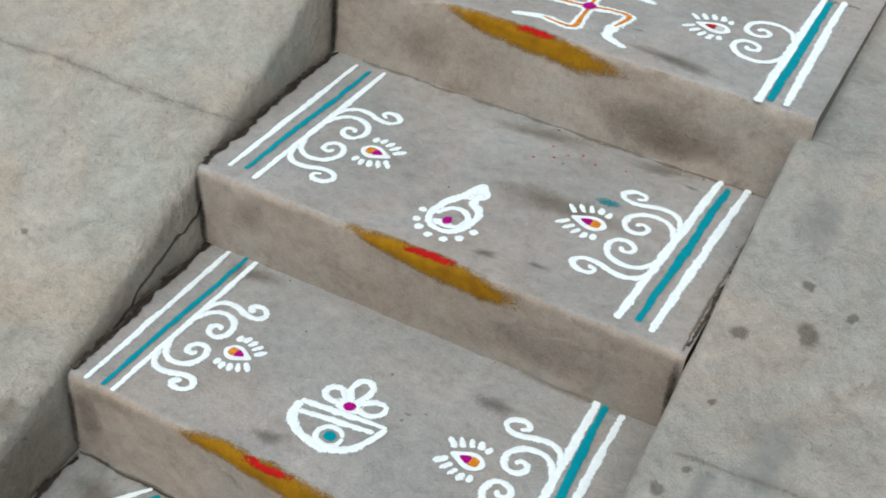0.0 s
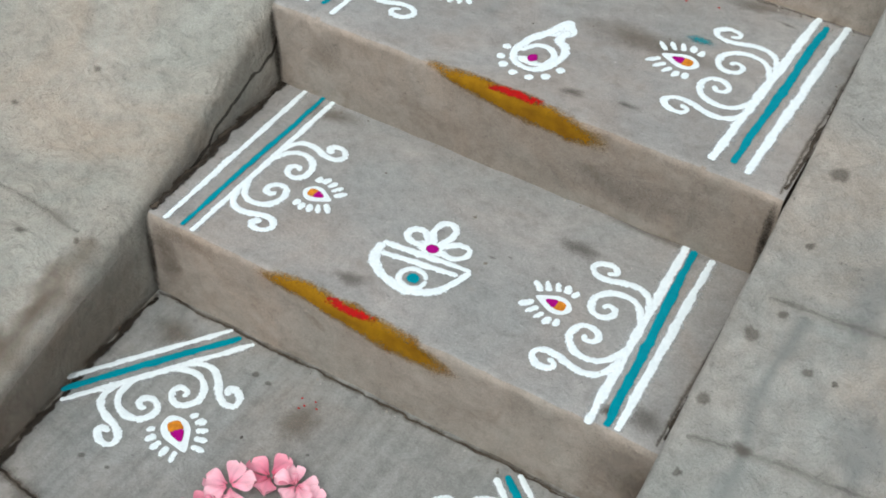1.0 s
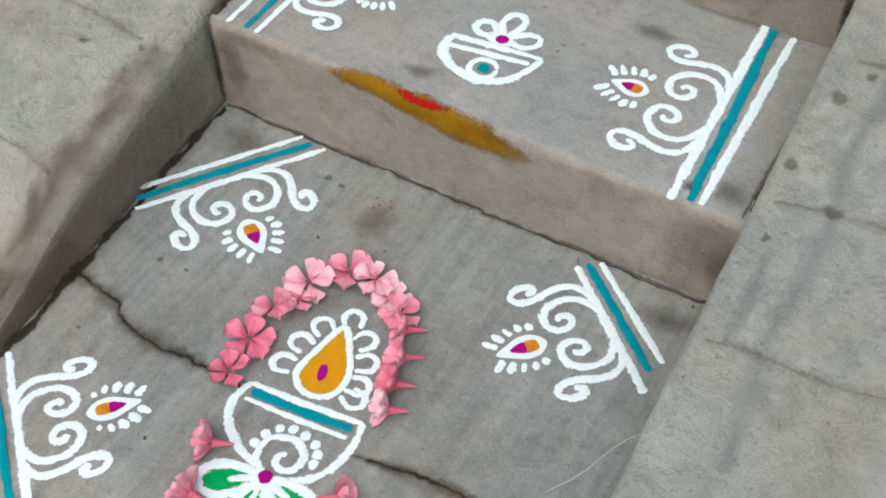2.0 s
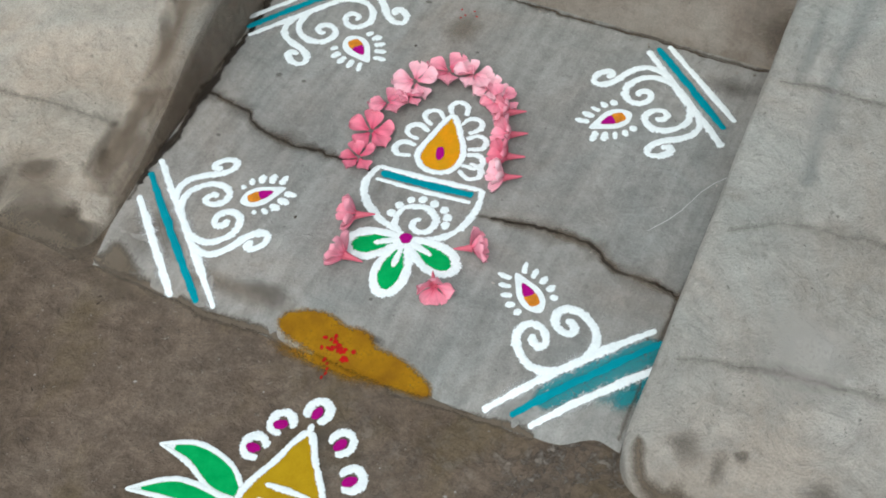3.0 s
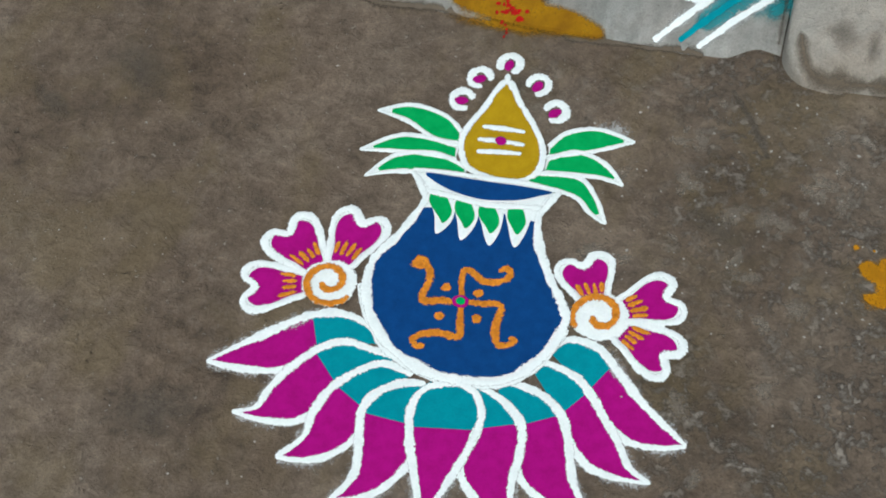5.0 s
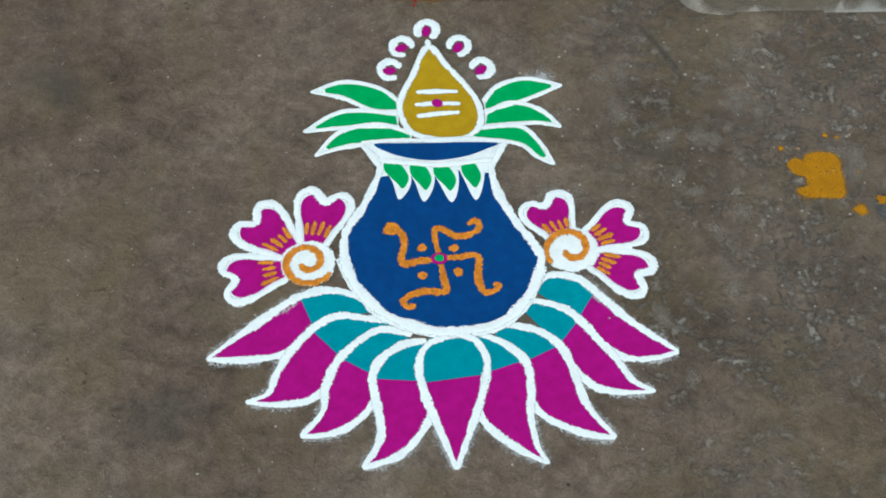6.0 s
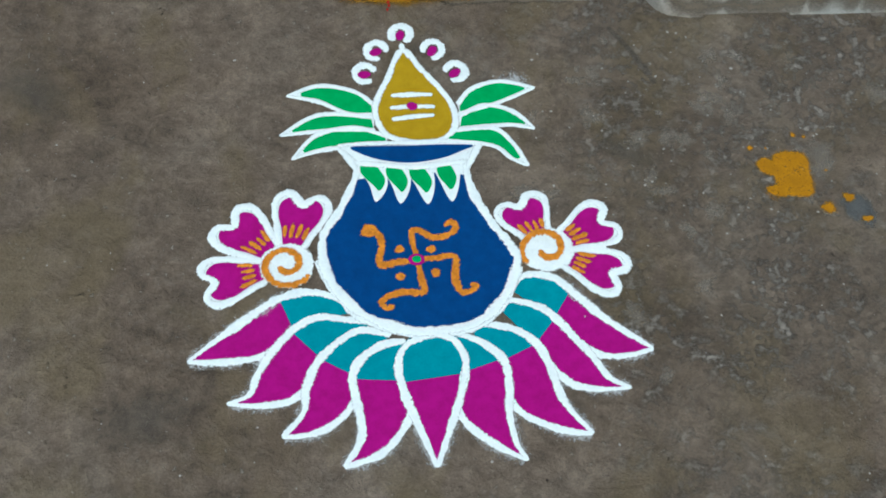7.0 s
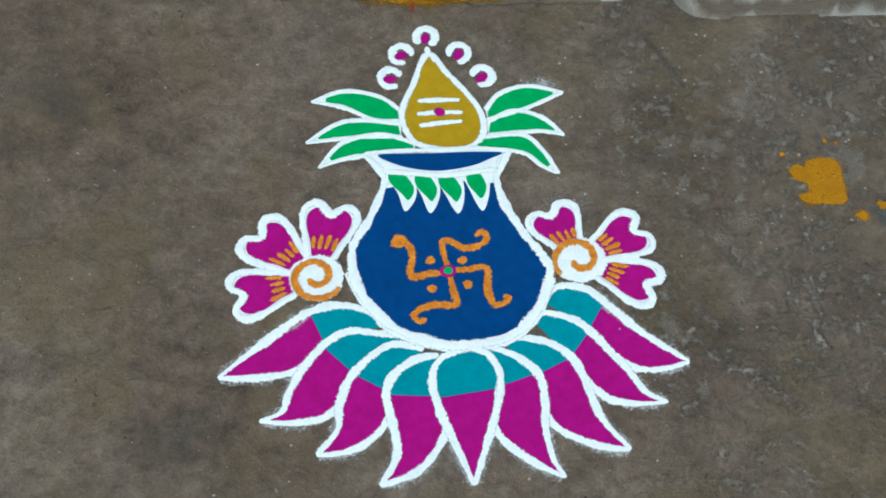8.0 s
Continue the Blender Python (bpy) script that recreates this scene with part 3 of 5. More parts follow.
mango_leaf([(-168, 280), (-121, 296), (-73, 284), (-44, 258)], [(-168, 280), (-124, 268), (-81, 244), (-44, 240)], 0.6)
mango_leaf([(-178, 211), (-121, 244), (-44, 235)], [(-178, 211), (-108, 216), (-44, 213)], 1.0)
mango_leaf([(-162, 169), (-126, 209), (-72, 218), (-27, 200)], [(-162, 169), (-127, 181), (-80, 187), (-27, 190)], 1.4)
mango_leaf([(189, 274), (138, 289), (97, 277), (75, 250)], [(189, 275), (132, 250), (75, 234)], 0.6)
mango_leaf([(181, 201), (152, 234), (113, 247), (75, 229)], [(181, 201), (146, 210), (73, 208)], 1.0)
mango_leaf([(165, 138), (146, 180), (120, 206), (60, 204)], [(165, 138), (143, 152), (117, 176), (48, 189)], 1.4)

coconut_line = [(2, 352), (29, 314), (58, 269), (70, 234), (66, 207), (47, 190), (13, 187), (-25, 200), (-39, 223), (-42, 255), (-23, 300)]
coconut = fill(ran, "coconut", coconut_line, OCHRE, 2.4, label="ochre powder coconut with white stripes")
stroke(ran, "outline", coconut_line, 10, WHITE, 3.0, closed=True, parent=coconut, label="white powder line")
stroke(ran, "outline", [(2, 366), (3, 350)], 10, WHITE, 3.2, parent=coconut, label="white powder line")
for u0, v0, u1, v1 in ((-19, 271, 41, 269), (-22, 249, 43, 248), (-20, 229, 41, 233)):
    stroke(ran, "stripe", [(u0, v0), ((u0 + u1) / 2, (v0 + v1) / 2 + 1), (u1, v1)], 9, WHITE, 3.2, parent=coconut, label="white powder stripe")
blob(ran, "red_dot", 10, 250, 9, 8, MAGENTA, 4.2, parent=coconut, label="magenta powder dot")

for u, v, gap, ang in ((2, 385, -100, 80), (-35, 356, -40, 25), (-54, 315, -20, 5), (47, 353, -130, 62), (77, 310, -150, 45)):
    ring = stroke(ran, "bead_ring", coil(u, v, 14.0, 13.5, gap - 28, -0.86, 12, 1.1), 14.5, WHITE, 1.0, label="open white ring round a magenta dot")
    blob(ran, "bead", u - 1, v - 3, 11, 7.5, MAGENTA, 2.2, ang, ring, "magenta powder dot")



def side_flower(u, v, hearts, start, turns, reach):
    """A half flower: heart-shaped magenta petals round an orange coil on a white disc."""
    disc = blob(ran, "flower_disc", u, v, 38, 35, WHITE, 2.0, label="white powder disc with an orange coil", uneven=0.05, dome=0.4, core=0.85)
    for ang, length, wide in hearts:
        c, s = math.cos(radians(ang)), math.sin(radians(ang))
        half = [(24, 9), (44, 16), (64, 24), (79, 25), (88, 18), (88, 8)]
        shape = [(x, -y) for x, y in half] + [(77, 0)] + half[::-1]
        k, w = length / 90, wide / 25

        def turned(points, grow):
            return [(u + c * (x * k + grow * (0.8 if x > 60 else 0)) - s * (y * w + grow * (1 if y > 0 else -1 if y < 0 else 0)), v + s * (x * k + grow * (0.8 if x > 60 else 0)) + c * (y * w + grow * (1 if y > 0 else -1 if y < 0 else 0))) for x, y in points]

        pale = fill(ran, "heart_petal", turned(shape, 7), WHITE, 1.0, label="magenta heart petal with a white border", rim=2)
        fill(ran, "petal_blade", turned(shape, -1.5), MAGENTA, 1.7, pale, "magenta powder")
        stroke(ran, "border", turned(shape, 5.0), 11.5, WHITE, 1.9, parent=pale, rough=0.25)
        for j in (-10, -3.5, 3, 9.5):
            n = 0.5 + 0.5 * math.sin(7 * j + ang)
            stroke(ran, "stamen", turned([(34, j * 1.0), (50 + 6 * n, j * (1.25 + 0.3 * n))], 0), 7.2, ORANGE, 2.9, parent=pale, label="orange powder tick")
    stroke(ran, "coil", coil(u, v + 1, 8, reach, start, turns, 22), 11.5, ORANGE, 3.2, parent=disc, label="orange powder coil")


side_flower(-172, 1, ((136, 106, 31), (76, 108, 31), (192, 106, 29)), 195, 1.38, 35)
side_flower(173, 3, ((112, 84, 30), (26, 99, 29), (-27, 104, 27)), 190, 1.08, 35)

sign = stroke(ran, "auspicious_sign", [(0, -1), (-3, 20), (-4, 42), (6, 43), (24, 31), (45, 34), (56, 45), (50, 54), (40, 47)], 11, ORANGE, 4.0, label="orange powder hooked cross sign")
stroke(ran, "arm", [(0, -1), (3, -26), (5, -51), (-19, -49), (-40, -54), (-50, -63), (-43, -72), (-34, -67)], 11, ORANGE, 4.0, parent=sign)
stroke(ran, "arm", [(0, -3), (-24, -4), (-49, -5), (-45, 26), (-53, 47), (-64, 53), (-69, 39)], 11, ORANGE, 4.0, parent=sign)
stroke(ran, "arm", [(0, -1), (25, -1), (50, -1), (48, -32), (54, -53), (68, -53), (75, -45), (66, -44)], 11, ORANGE, 4.0, parent=sign)
blob(ran, "arm_end", -62, 44, 11, 10, ORANGE, 4.1, parent=sign)
for u, v in ((-22, 16), (20, 13), (-24, -26), (24, -23)):
    blob(ran, "dot", u, v, 8, 7, ORANGE, 4.2, parent=sign)
blob(ran, "heart_dot", 0, -2, 12, 10, MAGENTA, 5.0, parent=sign, label="magenta powder dot")
blob(ran, "heart_dot", 0, -2, 6.5, 6, GREEN, 6.0, parent=sign, label="green powder dot")

spill = Board("powder_spill", 0.572, -0.317, ground_height, 5.7, "spilt orange-yellow powder with small splashes on bare earth", "spilt powder")
fill(spill, "patch", [(-15, 32), (4, 36), (26, 30), (27, 3), (23, -32), (-4, -34), (-29, -30), (-36, -21), (-21, -16), (-22, 0), (-36, 9), (-40, 22), (-29, 29), (-17, 20)], MARIGOLD, 0.6, rim=6)
blob(spill, "thin_patch", -18, -24, 26, 16, MARIGOLD, 0.5, dome=0.1, core=0.02, uneven=0.3)
for u, v, r in ((41, -57, 13), (74, -42, 11), (92, -78, 9), (18, 66, 6), (33, 62, 4), (-46, 48, 6), (-25, 46, 3), (52, 4, 3)):
    blob(spill, "splash", u, v, r, r * 0.9, MARIGOLD, 0.6, dome=0.3, core=0.4, uneven=0.3)
blob(spill, "grey_smear", 82, -60, 24, 36, ASH, 0.4, dome=0.1, turn=25)


# ---- drawings on the steps ----
def scroll_corner(name, x, y, surface, turn, reach, half, lines, full=True, faint=False, label="", bud_size=0.78):
    """A border of two white lines and a teal one, with mirrored scrolls and an almond bud.
    u points from the border to the bud, v along it. lines: (offset, from, to, width, colour)."""
    bd = Board(name, x, y, surface, turn, label, "kolam", "scroll corners")
    U, V = reach, half
    for off0, v0, off1, v1, width, mat in lines:
        if mat is WHITE:
            stroke(bd, "stray_dust", [(off0, v0), ((off0 + off1) / 2 + 0.8, (v0 + v1) / 2), (off1, v1)], width * 1.9, DUST, 0.7, thick=0.1, soft=True, label="thin stray white dust")
        stroke(bd, "border_line", [(off0, v0), ((off0 + off1) / 2 + 0.8, (v0 + v1) / 2), (off1, v1)], width * (0.85 if mat is TEAL else 1.0), mat, 1.0, jag=2.2 if mat is TEAL else 1.0, label="teal powder line" if mat is TEAL else "white powder line", rough=0.15)
    for m in (1, -1):
        stroke(bd, "inner_scroll", [(U * a, m * V * b) for a, b in ((0.0, 0.20), (0.05, 0.40), (0.13, 0.55), (0.25, 0.61), (0.39, 0.56), (0.475, 0.41), (0.48, 0.24), (0.42, 0.13), (0.33, 0.12), (0.265, 0.20), (0.27, 0.31), (0.345, 0.34), (0.375, 0.26))], 12.5 if full else 13.5, WHITE, 1.2, taper=(1.0, 0.9), gap=2.0)
        if full:
            stroke(bd, "outer_scroll", [(U * a, m * V * b) for a, b in ((0.0, 0.40), (0.02, 0.57), (0.08, 0.74), (0.18, 0.83), (0.32, 0.82), (0.47, 0.75), (0.60, 0.76), (0.66, 0.88), (0.59, 1.0), (0.48, 1.0), (0.45, 0.91), (0.52, 0.85))], 12.5, WHITE, 1.3, taper=(1.1, 0.95), gap=2.0)
    w = 0.185 * V
    k = bud_size

    def on_bud(points):
        return [((0.77 + (a - 0.77) * k) * U, c * w * k) for a, c in points]

    bud = fill(bd, "bud", on_bud([(0.54, 0), (0.62, 0.9), (0.74, 1.08), (0.86, 0.66), (0.985, 0), (0.86, -0.66), (0.74, -1.08), (0.62, -0.9)]), WHITE, 1.0, label="almond bud in white, orange and magenta powder", rim=1.5)
    fill(bd, "bud_heart", on_bud([(0.62, -0.30), (0.62, 0.36), (0.66, 0.55), (0.745, 0.50), (0.735, -0.46), (0.66, -0.5)]), FAINT if faint else ORANGE, 1.9, bud, rim=1.0)
    fill(bd, "bud_heart", on_bud([(0.73, -0.46), (0.735, 0.50), (0.80, 0.38), (0.865, 0), (0.80, -0.36)]), VERMILION if faint else MAGENTA, 2.1, bud, rim=1.0)
    for m in (1, -1):
        for i, (f, d0, lean, long) in enumerate(((0.63, 1.34, -0.01, 0.70), (0.705, 1.50, 0.025, 0.85), (0.79, 1.34, 0.05, 0.95), (0.87, 1.0, 0.075, 1.0), (0.945, 0.58, 0.10, 0.85))):
            jit = 0.10 * math.sin(5 * i + 3 * m + x * 40)
            f, d = 0.77 + (f - 0.77) * (0.4 + 0.6 * k), d0 * (0.3 + 0.7 * k)
            stroke(bd, "lash", [(f * U, m * w * d), ((f + lean) * U, m * w * (d + 0.95 * long + jit))], 11.5 + 14 * jit, WHITE, 1.0, parent=bud, gap=1.0, taper=(1.0, 0.6))
    return bd


ON_B, ON_C, ON_D = flat_surface(Z_B), flat_surface(Z_C), flat_surface(Z_D)
SC = "white scrolls and a teal-and-white border in powder on a step"
scroll_corner("scroll_kolam", -0.348, 0.863, ON_B, 0, 139, 110, [(1, -167, -1, 219, 11.7, WHITE), (-20, -166, -20, 212, 11.7, TEAL), (-48, -168, -55, 229, 11.1, WHITE)], label=SC)
scroll_corner("scroll_kolam", 0.277, 0.856, ON_B, 180, 159, 113, [(7, -226, -8, 170, 16.0, WHITE), (-7, -214, -31, 160, 17.6, TEAL), (-37, -210, -45, 160, 14.4, WHITE)], label=SC)
scroll_corner("scroll_kolam", -0.357, 1.252, ON_C, 0, 160, 126, [(1, -184, -2, 250, 13.0, WHITE), (-27, -168, -27, 237, 13.0, TEAL), (-52, -175, -60, 245, 12.3, WHITE)], label=SC)
scroll_corner("scroll_kolam", 0.278, 1.274, ON_C, 180, 176, 125, [(-10, -247, 9, 203, 16.8, WHITE), (-29, -229, -20, 192, 17.6, TEAL), (-58, -249, -44, 205, 16.0, WHITE)], label=SC)
scroll_corner("scroll_kolam", 0.309, 1.737, ON_D, 180, 187, 135, [(1, -256, -2, 221, 19.2, WHITE), (-11, -250, -18, 204, 20.8, TEAL), (-34, -268, -45, 207, 17.6, WHITE)], full=False, faint=True, label="white scrolls and a teal-and-white border in powder on the top step")
LC = "white scrolls and a teal-and-white border across a landing corner"
scroll_corner("scroll_kolam", -0.288, 0.089, landing_height, 47.6, 153, 84, [(0, -143, 0, 126, 13.5, WHITE), (-20, -126, -20, 107, 14, TEAL), (-49, -100, -45, 72, 14, WHITE)], label=LC, bud_size=1.0)
scroll_corner("scroll_kolam", -0.324, 0.561, landing_height, -34.9, 156, 100, [(0, -134, 0, 154, 13, WHITE), (-20, -130, -20, 140, 15.5, TEAL), (-39, -116, -39, 134, 11.5, WHITE)], label=LC, bud_size=1.0)
scroll_corner("scroll_kolam", 0.261, 0.597, landing_height, 229.4, 158, 92, [(-2, -104, 2, 116, 15.0, WHITE), (-19, -104, -18, 88, 15.5, TEAL), (-36, -100, -40, 82, 12.5, WHITE)], label=LC, bud_size=1.0)
br = scroll_corner("scroll_kolam", 0.290, 0.091, landing_height, 139.8, 162, 84, [(0, -121, 0, 125, 13.5, WHITE), (-22, -121, -22, 97, 13.0, TEAL), (-53, -113, -45, 84, 12.5, WHITE)], full=False, label="white scrolls and a smudged teal border across a landing corner", bud_size=1.0)
fill(br, "teal_wash", [(-12, -105), (-40, -110), (-42, -40), (-38, 40), (-24, 60), (-8, 40), (-8, -40)], TEAL_DUST, 0.7, label="wide teal powder band", rim=8)
blob(br, "teal_dust", -62, -75, 26, 46, TEAL_DUST, 0.5, turn=-20, label="smudged teal dust", dome=0.1, core=0.2)
blob(br, "teal_dust", -66, -52, 34, 62, TEAL_DUST, 0.45, turn=-8, label="smudged teal dust", dome=0.1, core=0.02, uneven=0.4)
blob(br, "teal_dust", -70, -40, 16, 34, TEAL_DUST, 0.5, turn=15, label="smudged teal dust", dome=0.1, core=0.2)

# bowl on the lowest full step
bowl = Board("bowl_kolam", -0.036, 0.82, ON_B, 0, "white powder bowl with loops and a teal dot", "kolam")
stroke(bowl, "rim", [(-71, 11), (-30, 16), (20, 22), (66, 27)], 14, WHITE, 1.0, taper=(0.9, 0.5))
stroke(bowl, "rim", [(-62, -9), (-5, 0), (54, 9)], 13, WHITE, 1.0)
stroke(bowl, "hull", [(-70, 9), (-64, -24), (-38, -47), (0, -55), (32, -45), (52, -20), (66, 25)], 19, WHITE, 1.2, taper=(0.9, 0.5))
stroke(bowl, "eye_ring", coil(3, -31, 19, 19, 20, 1.0, 12), 11, WHITE, 1.3)
blob(bowl, "dot", 4, -31, 11, 10, TEAL, 2.2, label="teal powder dot")
stroke(bowl, "loop", [(-14, 40), (-34, 34), (-50, 44), (-46, 60), (-30, 62)], 13, WHITE, 1.1, closed=True)
stroke(bowl, "loop", [(-4, 44), (-19, 68), (-17, 92), (-2, 97), (9, 82), (4, 56)], 13, WHITE, 1.2, closed=True)
stroke(bowl, "loop", [(4, 42), (22, 64), (42, 64), (44, 47), (27, 34)], 13, WHITE, 1.2, closed=True)
blob(bowl, "loop_foot", -6, 36, 27, 17, WHITE, 0.9, label="white powder blob")
blob(bowl, "dot", -3, 36, 11, 10, MAGENTA, 2.2, label="magenta powder dot")

shell = Board("shell_kolam", -0.042, 1.16, ON_C, 0, "white powder shell-shaped lamp with a magenta heart on a step", "kolam")
stroke(shell, "body", [(-4, 92), (-14, 60), (-30, 28), (-33, -16), (-18, -38), (10, -40), (28, -14), (33, 20), (24, 42), (10, 52), (12, 84)], 15, WHITE, 1.0, taper=(1.2, 1.2))
fill(shell, "tail", [(-16, 62), (-10, 92), (2, 112), (14, 98), (22, 84), (12, 64)], WHITE, 1.2, rim=4)
stroke(shell, "coil", [(-27, -6), (-14, 20), (8, 24), (24, 6), (20, -18), (2, -28), (-12, -18)], 13, WHITE, 1.2)
blob(shell, "base", -8, -24, 22, 12, WHITE, 0.9)
blob(shell, "dot", -3, -14, 9, 12, MAGENTA, 2.2, label="magenta powder dot")
for u, v in ((-49, -8), (-46, -36), (-33, -53), (-11, -63), (15, -61), (34, -45), (46, -18)):
    blob(shell, "dab", u, v, 8, 9, WHITE, 1.0)

sun_sign = Board("hooked_cross_kolam", -0.045, 1.67, ON_D, 0, "hooked cross sign in white and orange powder on the top step", "kolam")
for k, arm in enumerate(([(0, 0), (4, -45), (4, -95), (-52, -90), (-106, -108)], [(0, 0), (38, 10), (74, 6), (66, -48), (70, -90), (112, -112)], [(0, 0), (-6, 50), (-16, 95), (40, 96), (96, 90)], [(0, 0), (-40, -6), (-80, -4), (-74, 50), (-86, 100), (-120, 110)])):
    stroke(sun_sign, "arm", arm, 27, WHITE, 1.0, label="white powder arm with an orange core", taper=(1, 0.45))
    stroke(sun_sign, "core", arm[:4], 10, ORANGE, 2.2, label="orange powder line", taper=(1, 0.5))
blob(sun_sign, "dot", 0, 0, 13, 17, MAGENTA, 3.4, label="magenta powder dot")

lamp = Board("lamp_kolam", -0.005, 0.27, landing_height, 0, "white powder oil lamp with an orange flame and green petals", "kolam")
stroke(lamp, "rim", [(-79, 20), (-5, 26), (74, 37)], 11.7, WHITE, 1.0)
stroke(lamp, "band", [(-72, 9), (-5, 14), (66, 23)], 13, TEAL, 2.0, label="teal powder band", taper=(1, 1))
stroke(lamp, "rim", [(-74, -3), (-5, 2), (68, 10)], 9.1, WHITE, 1.0)
stroke(lamp, "hull", [(-79, 21), (-85, -12), (-70, -42), (-36, -66), (-2, -76)], 14.3, WHITE, 1.2)
stroke(lamp, "hull", [(74, 38), (80, 2), (74, -38), (54, -66), (28, -80), (14, -84)], 13.0, WHITE, 1.2)
stroke(lamp, "coil", [(10, -82), (-12, -66), (-12, -36), (16, -24), (38, -38), (36, -60), (20, -66), (10, -54), (18, -44)], 12.3, WHITE, 1.3)
for u, v in ((-25, -50), (-21, -34), (-10, -19), (5, -12), (23, -12), (40, -17), (50, -27), (53, -41)):
    blob(lamp, "dab", u, v, 7.5, 8, WHITE, 1.0)
flame_line = [(-26, 150), (4, 116), (20, 88), (20, 60), (4, 42), (-22, 42), (-40, 62), (-38, 96)]
flame = fill(lamp, "flame", flame_line, FLAME, 1.2, label="orange powder flame with a white outline")
stroke(lamp, "outline", flame_line, 10.5, WHITE, 1.8, closed=True, parent=flame)
blob(lamp, "flame_heart", -11, 76, 7, 14, MAGENTA, 2.2, turn=20, parent=flame, label="magenta powder dot")
for u, v, a in ((-24, 169, 118), (-52, 139, 145), (-63, 103, 165), (-64, 64, 190), (9, 147, 62), (29, 117, 35), (40, 82, 10), (46, 62, -20)):
    c, s = math.cos(radians(a)), math.sin(radians(a))
    stroke(lamp, "arch", [(u + c * x - s * y, v + s * x + c * y) for x, y in ((-17, -10), (4, -13), (13, 0), (4, 12), (-15, 10))], 10.4, WHITE, 1.0)
for u, v in ((-50, -125), (24, -172), (92, -106)):
    dx, dy = u - 14, v + 84
    n = math.hypot(dx, dy)
    dx, dy = dx / n, dy / n

    def petal_ring(long, wide):
        return [(14 + dx * x * long - dy * y * wide, -84 + dy * x * long + dx * y * wide) for x, y in ((0.08, 0), (0.4, 0.8), (0.75, 1.0), (1.0, 0.55), (1.06, 0), (1.0, -0.55), (0.75, -1.0), (0.4, -0.8))]

    leaf = fill(lamp, "petal", petal_ring(n * 1.02, 21), GREEN, 1.0, label="green powder petal with a white outline")
    stroke(lamp, "outline", petal_ring(n * 1.0, 21), 15, WHITE, 1.6, closed=True, parent=leaf)
    stroke(lamp, "vein", [(14 + dx * n * 0.1, -84 + dy * n * 0.1), (14 + dx * n * 0.58, -84 + dy * n * 0.58)], 11.7, WHITE, 1.7, parent=leaf, taper=(1, 0.5))
blob(lamp, "dot", 14, -84, 10, 10, MAGENTA, 2.8, label="magenta powder dot")


# ---- turmeric and vermilion on the step edges ----
def daub(name, profile, x0, x1, low, high, mat, lift, owner_label, skew=0.0, parent=None):
    """Paste rubbed over a step's nose: follows the worn edge; s runs from riser to tread."""
    line = along(rounded(profile, 0.014), 0.004)
    nose = min(range(len(line)), key=lambda k: (line[k] - Vector(profile[1])).length)
    run, total = [0.0] * len(line), 0.0
    for k in range(nose + 1, len(line)):
        run[k] = run[k - 1] + (line[k] - line[k - 1]).length
    for k in range(nose - 1, -1, -1):
        run[k] = run[k + 1] - (line[k + 1] - line[k]).length
    keep = [k for k in range(1, len(line) - 1) if low * 1.1 < run[k] < high * 1.1]
    n = 60
    verts, faces, edge = [], [], []
    for i in range(n + 1):
        x = x0 + (x1 - x0) * i / n
        f = 2 * i / n - 1
        for k in keep:
            d = line[k + 1] - line[k - 1]
            out = Vector((0, -d.z, d.y)).normalized()
            verts.append(worn(x, line[k], profile) + out * lift)
            s = run[k]
            depth = low * (0.30 + 0.70 * min(1.0, (f + 1) / 1.5)) if skew else low
            upper = high * (1 - skew * max(0.0, f) ** 2)
            middle, half = 0.5 * (upper + depth), 0.5 * (upper - depth)
            away = abs((s - middle + wob(x, s, x0, 18, 0.006) + wob(x, s, x0, 60, 0.003)) / max(half * math.sqrt(max(0.04, 1 - f * f * 0.8)), 0.002))
            edge.append(max(0.0, min(1.0, (1.1 if skew else 0.85) * (1 - away ** 1.6) * (1 - abs(f) ** 3))))
    m = len(keep)
    for i in range(n):
        for k in range(m - 1):
            a = i * m + k
            faces.append((a, a + 1, a + m + 1, a + m))
    ob = put(name, verts, faces, edge, mat, parent)
    return tagged(ob, owner_label, "smear") if not parent else ob


t_label = "brownish-yellow turmeric paste smeared over a step edge"
for profile, x0, x1, r0, r1 in ((PROFILE_B, -0.245, 0.115, -0.120, -0.030), (PROFILE_C, -0.190, 0.150, -0.075, 0.025), (PROFILE_D, -0.290, 0.105, -0.130, -0.045)):
    smear = daub("turmeric_smear", profile, x0, x1, -0.055, 0.018, TURMERIC, 0.0016, t_label, 0.9)
    daub("vermilion_dab", profile, r0, r1, -0.006, 0.009, VERMILION, 0.0024, "", 0, smear)
yard_smear = Board("turmeric_smear", 0.022, 0.0, landing_height, 0, "brownish-yellow turmeric paste smeared on the landing's front edge", "smear")
fill(yard_smear, "paste", [(-106, 6), (-90, 24), (-52, 32), (-22, 26), (6, 27), (24, 16), (62, 12), (96, 2), (112, -9), (84, -15), (30, -15), (-20, -13), (-70, -6)], TURMERIC, 4.2, rim=12)
blob(yard_smear, "thin_paste", -20, -20, 90, 22, TURMERIC, 3.6, turn=-2, uneven=0.35, dome=0.1, core=0.01)
random.seed(4)
for k in range(30):
    blob(yard_smear, "vermilion_speck", random.gauss(-22, 11), random.gauss(0, 8) - 2, random.uniform(1.8, 5), random.uniform(1.5, 3.5), VERMILION, 5.0, turn=random.uniform(0, 90), dome=0.3)
for k in range(4):
    blob(yard_smear, "vermilion_speck", -22 + random.uniform(-6, 6), -22 - 7 * k, 2.2, 3.2, VERMILION, 4.6, dome=0.2)


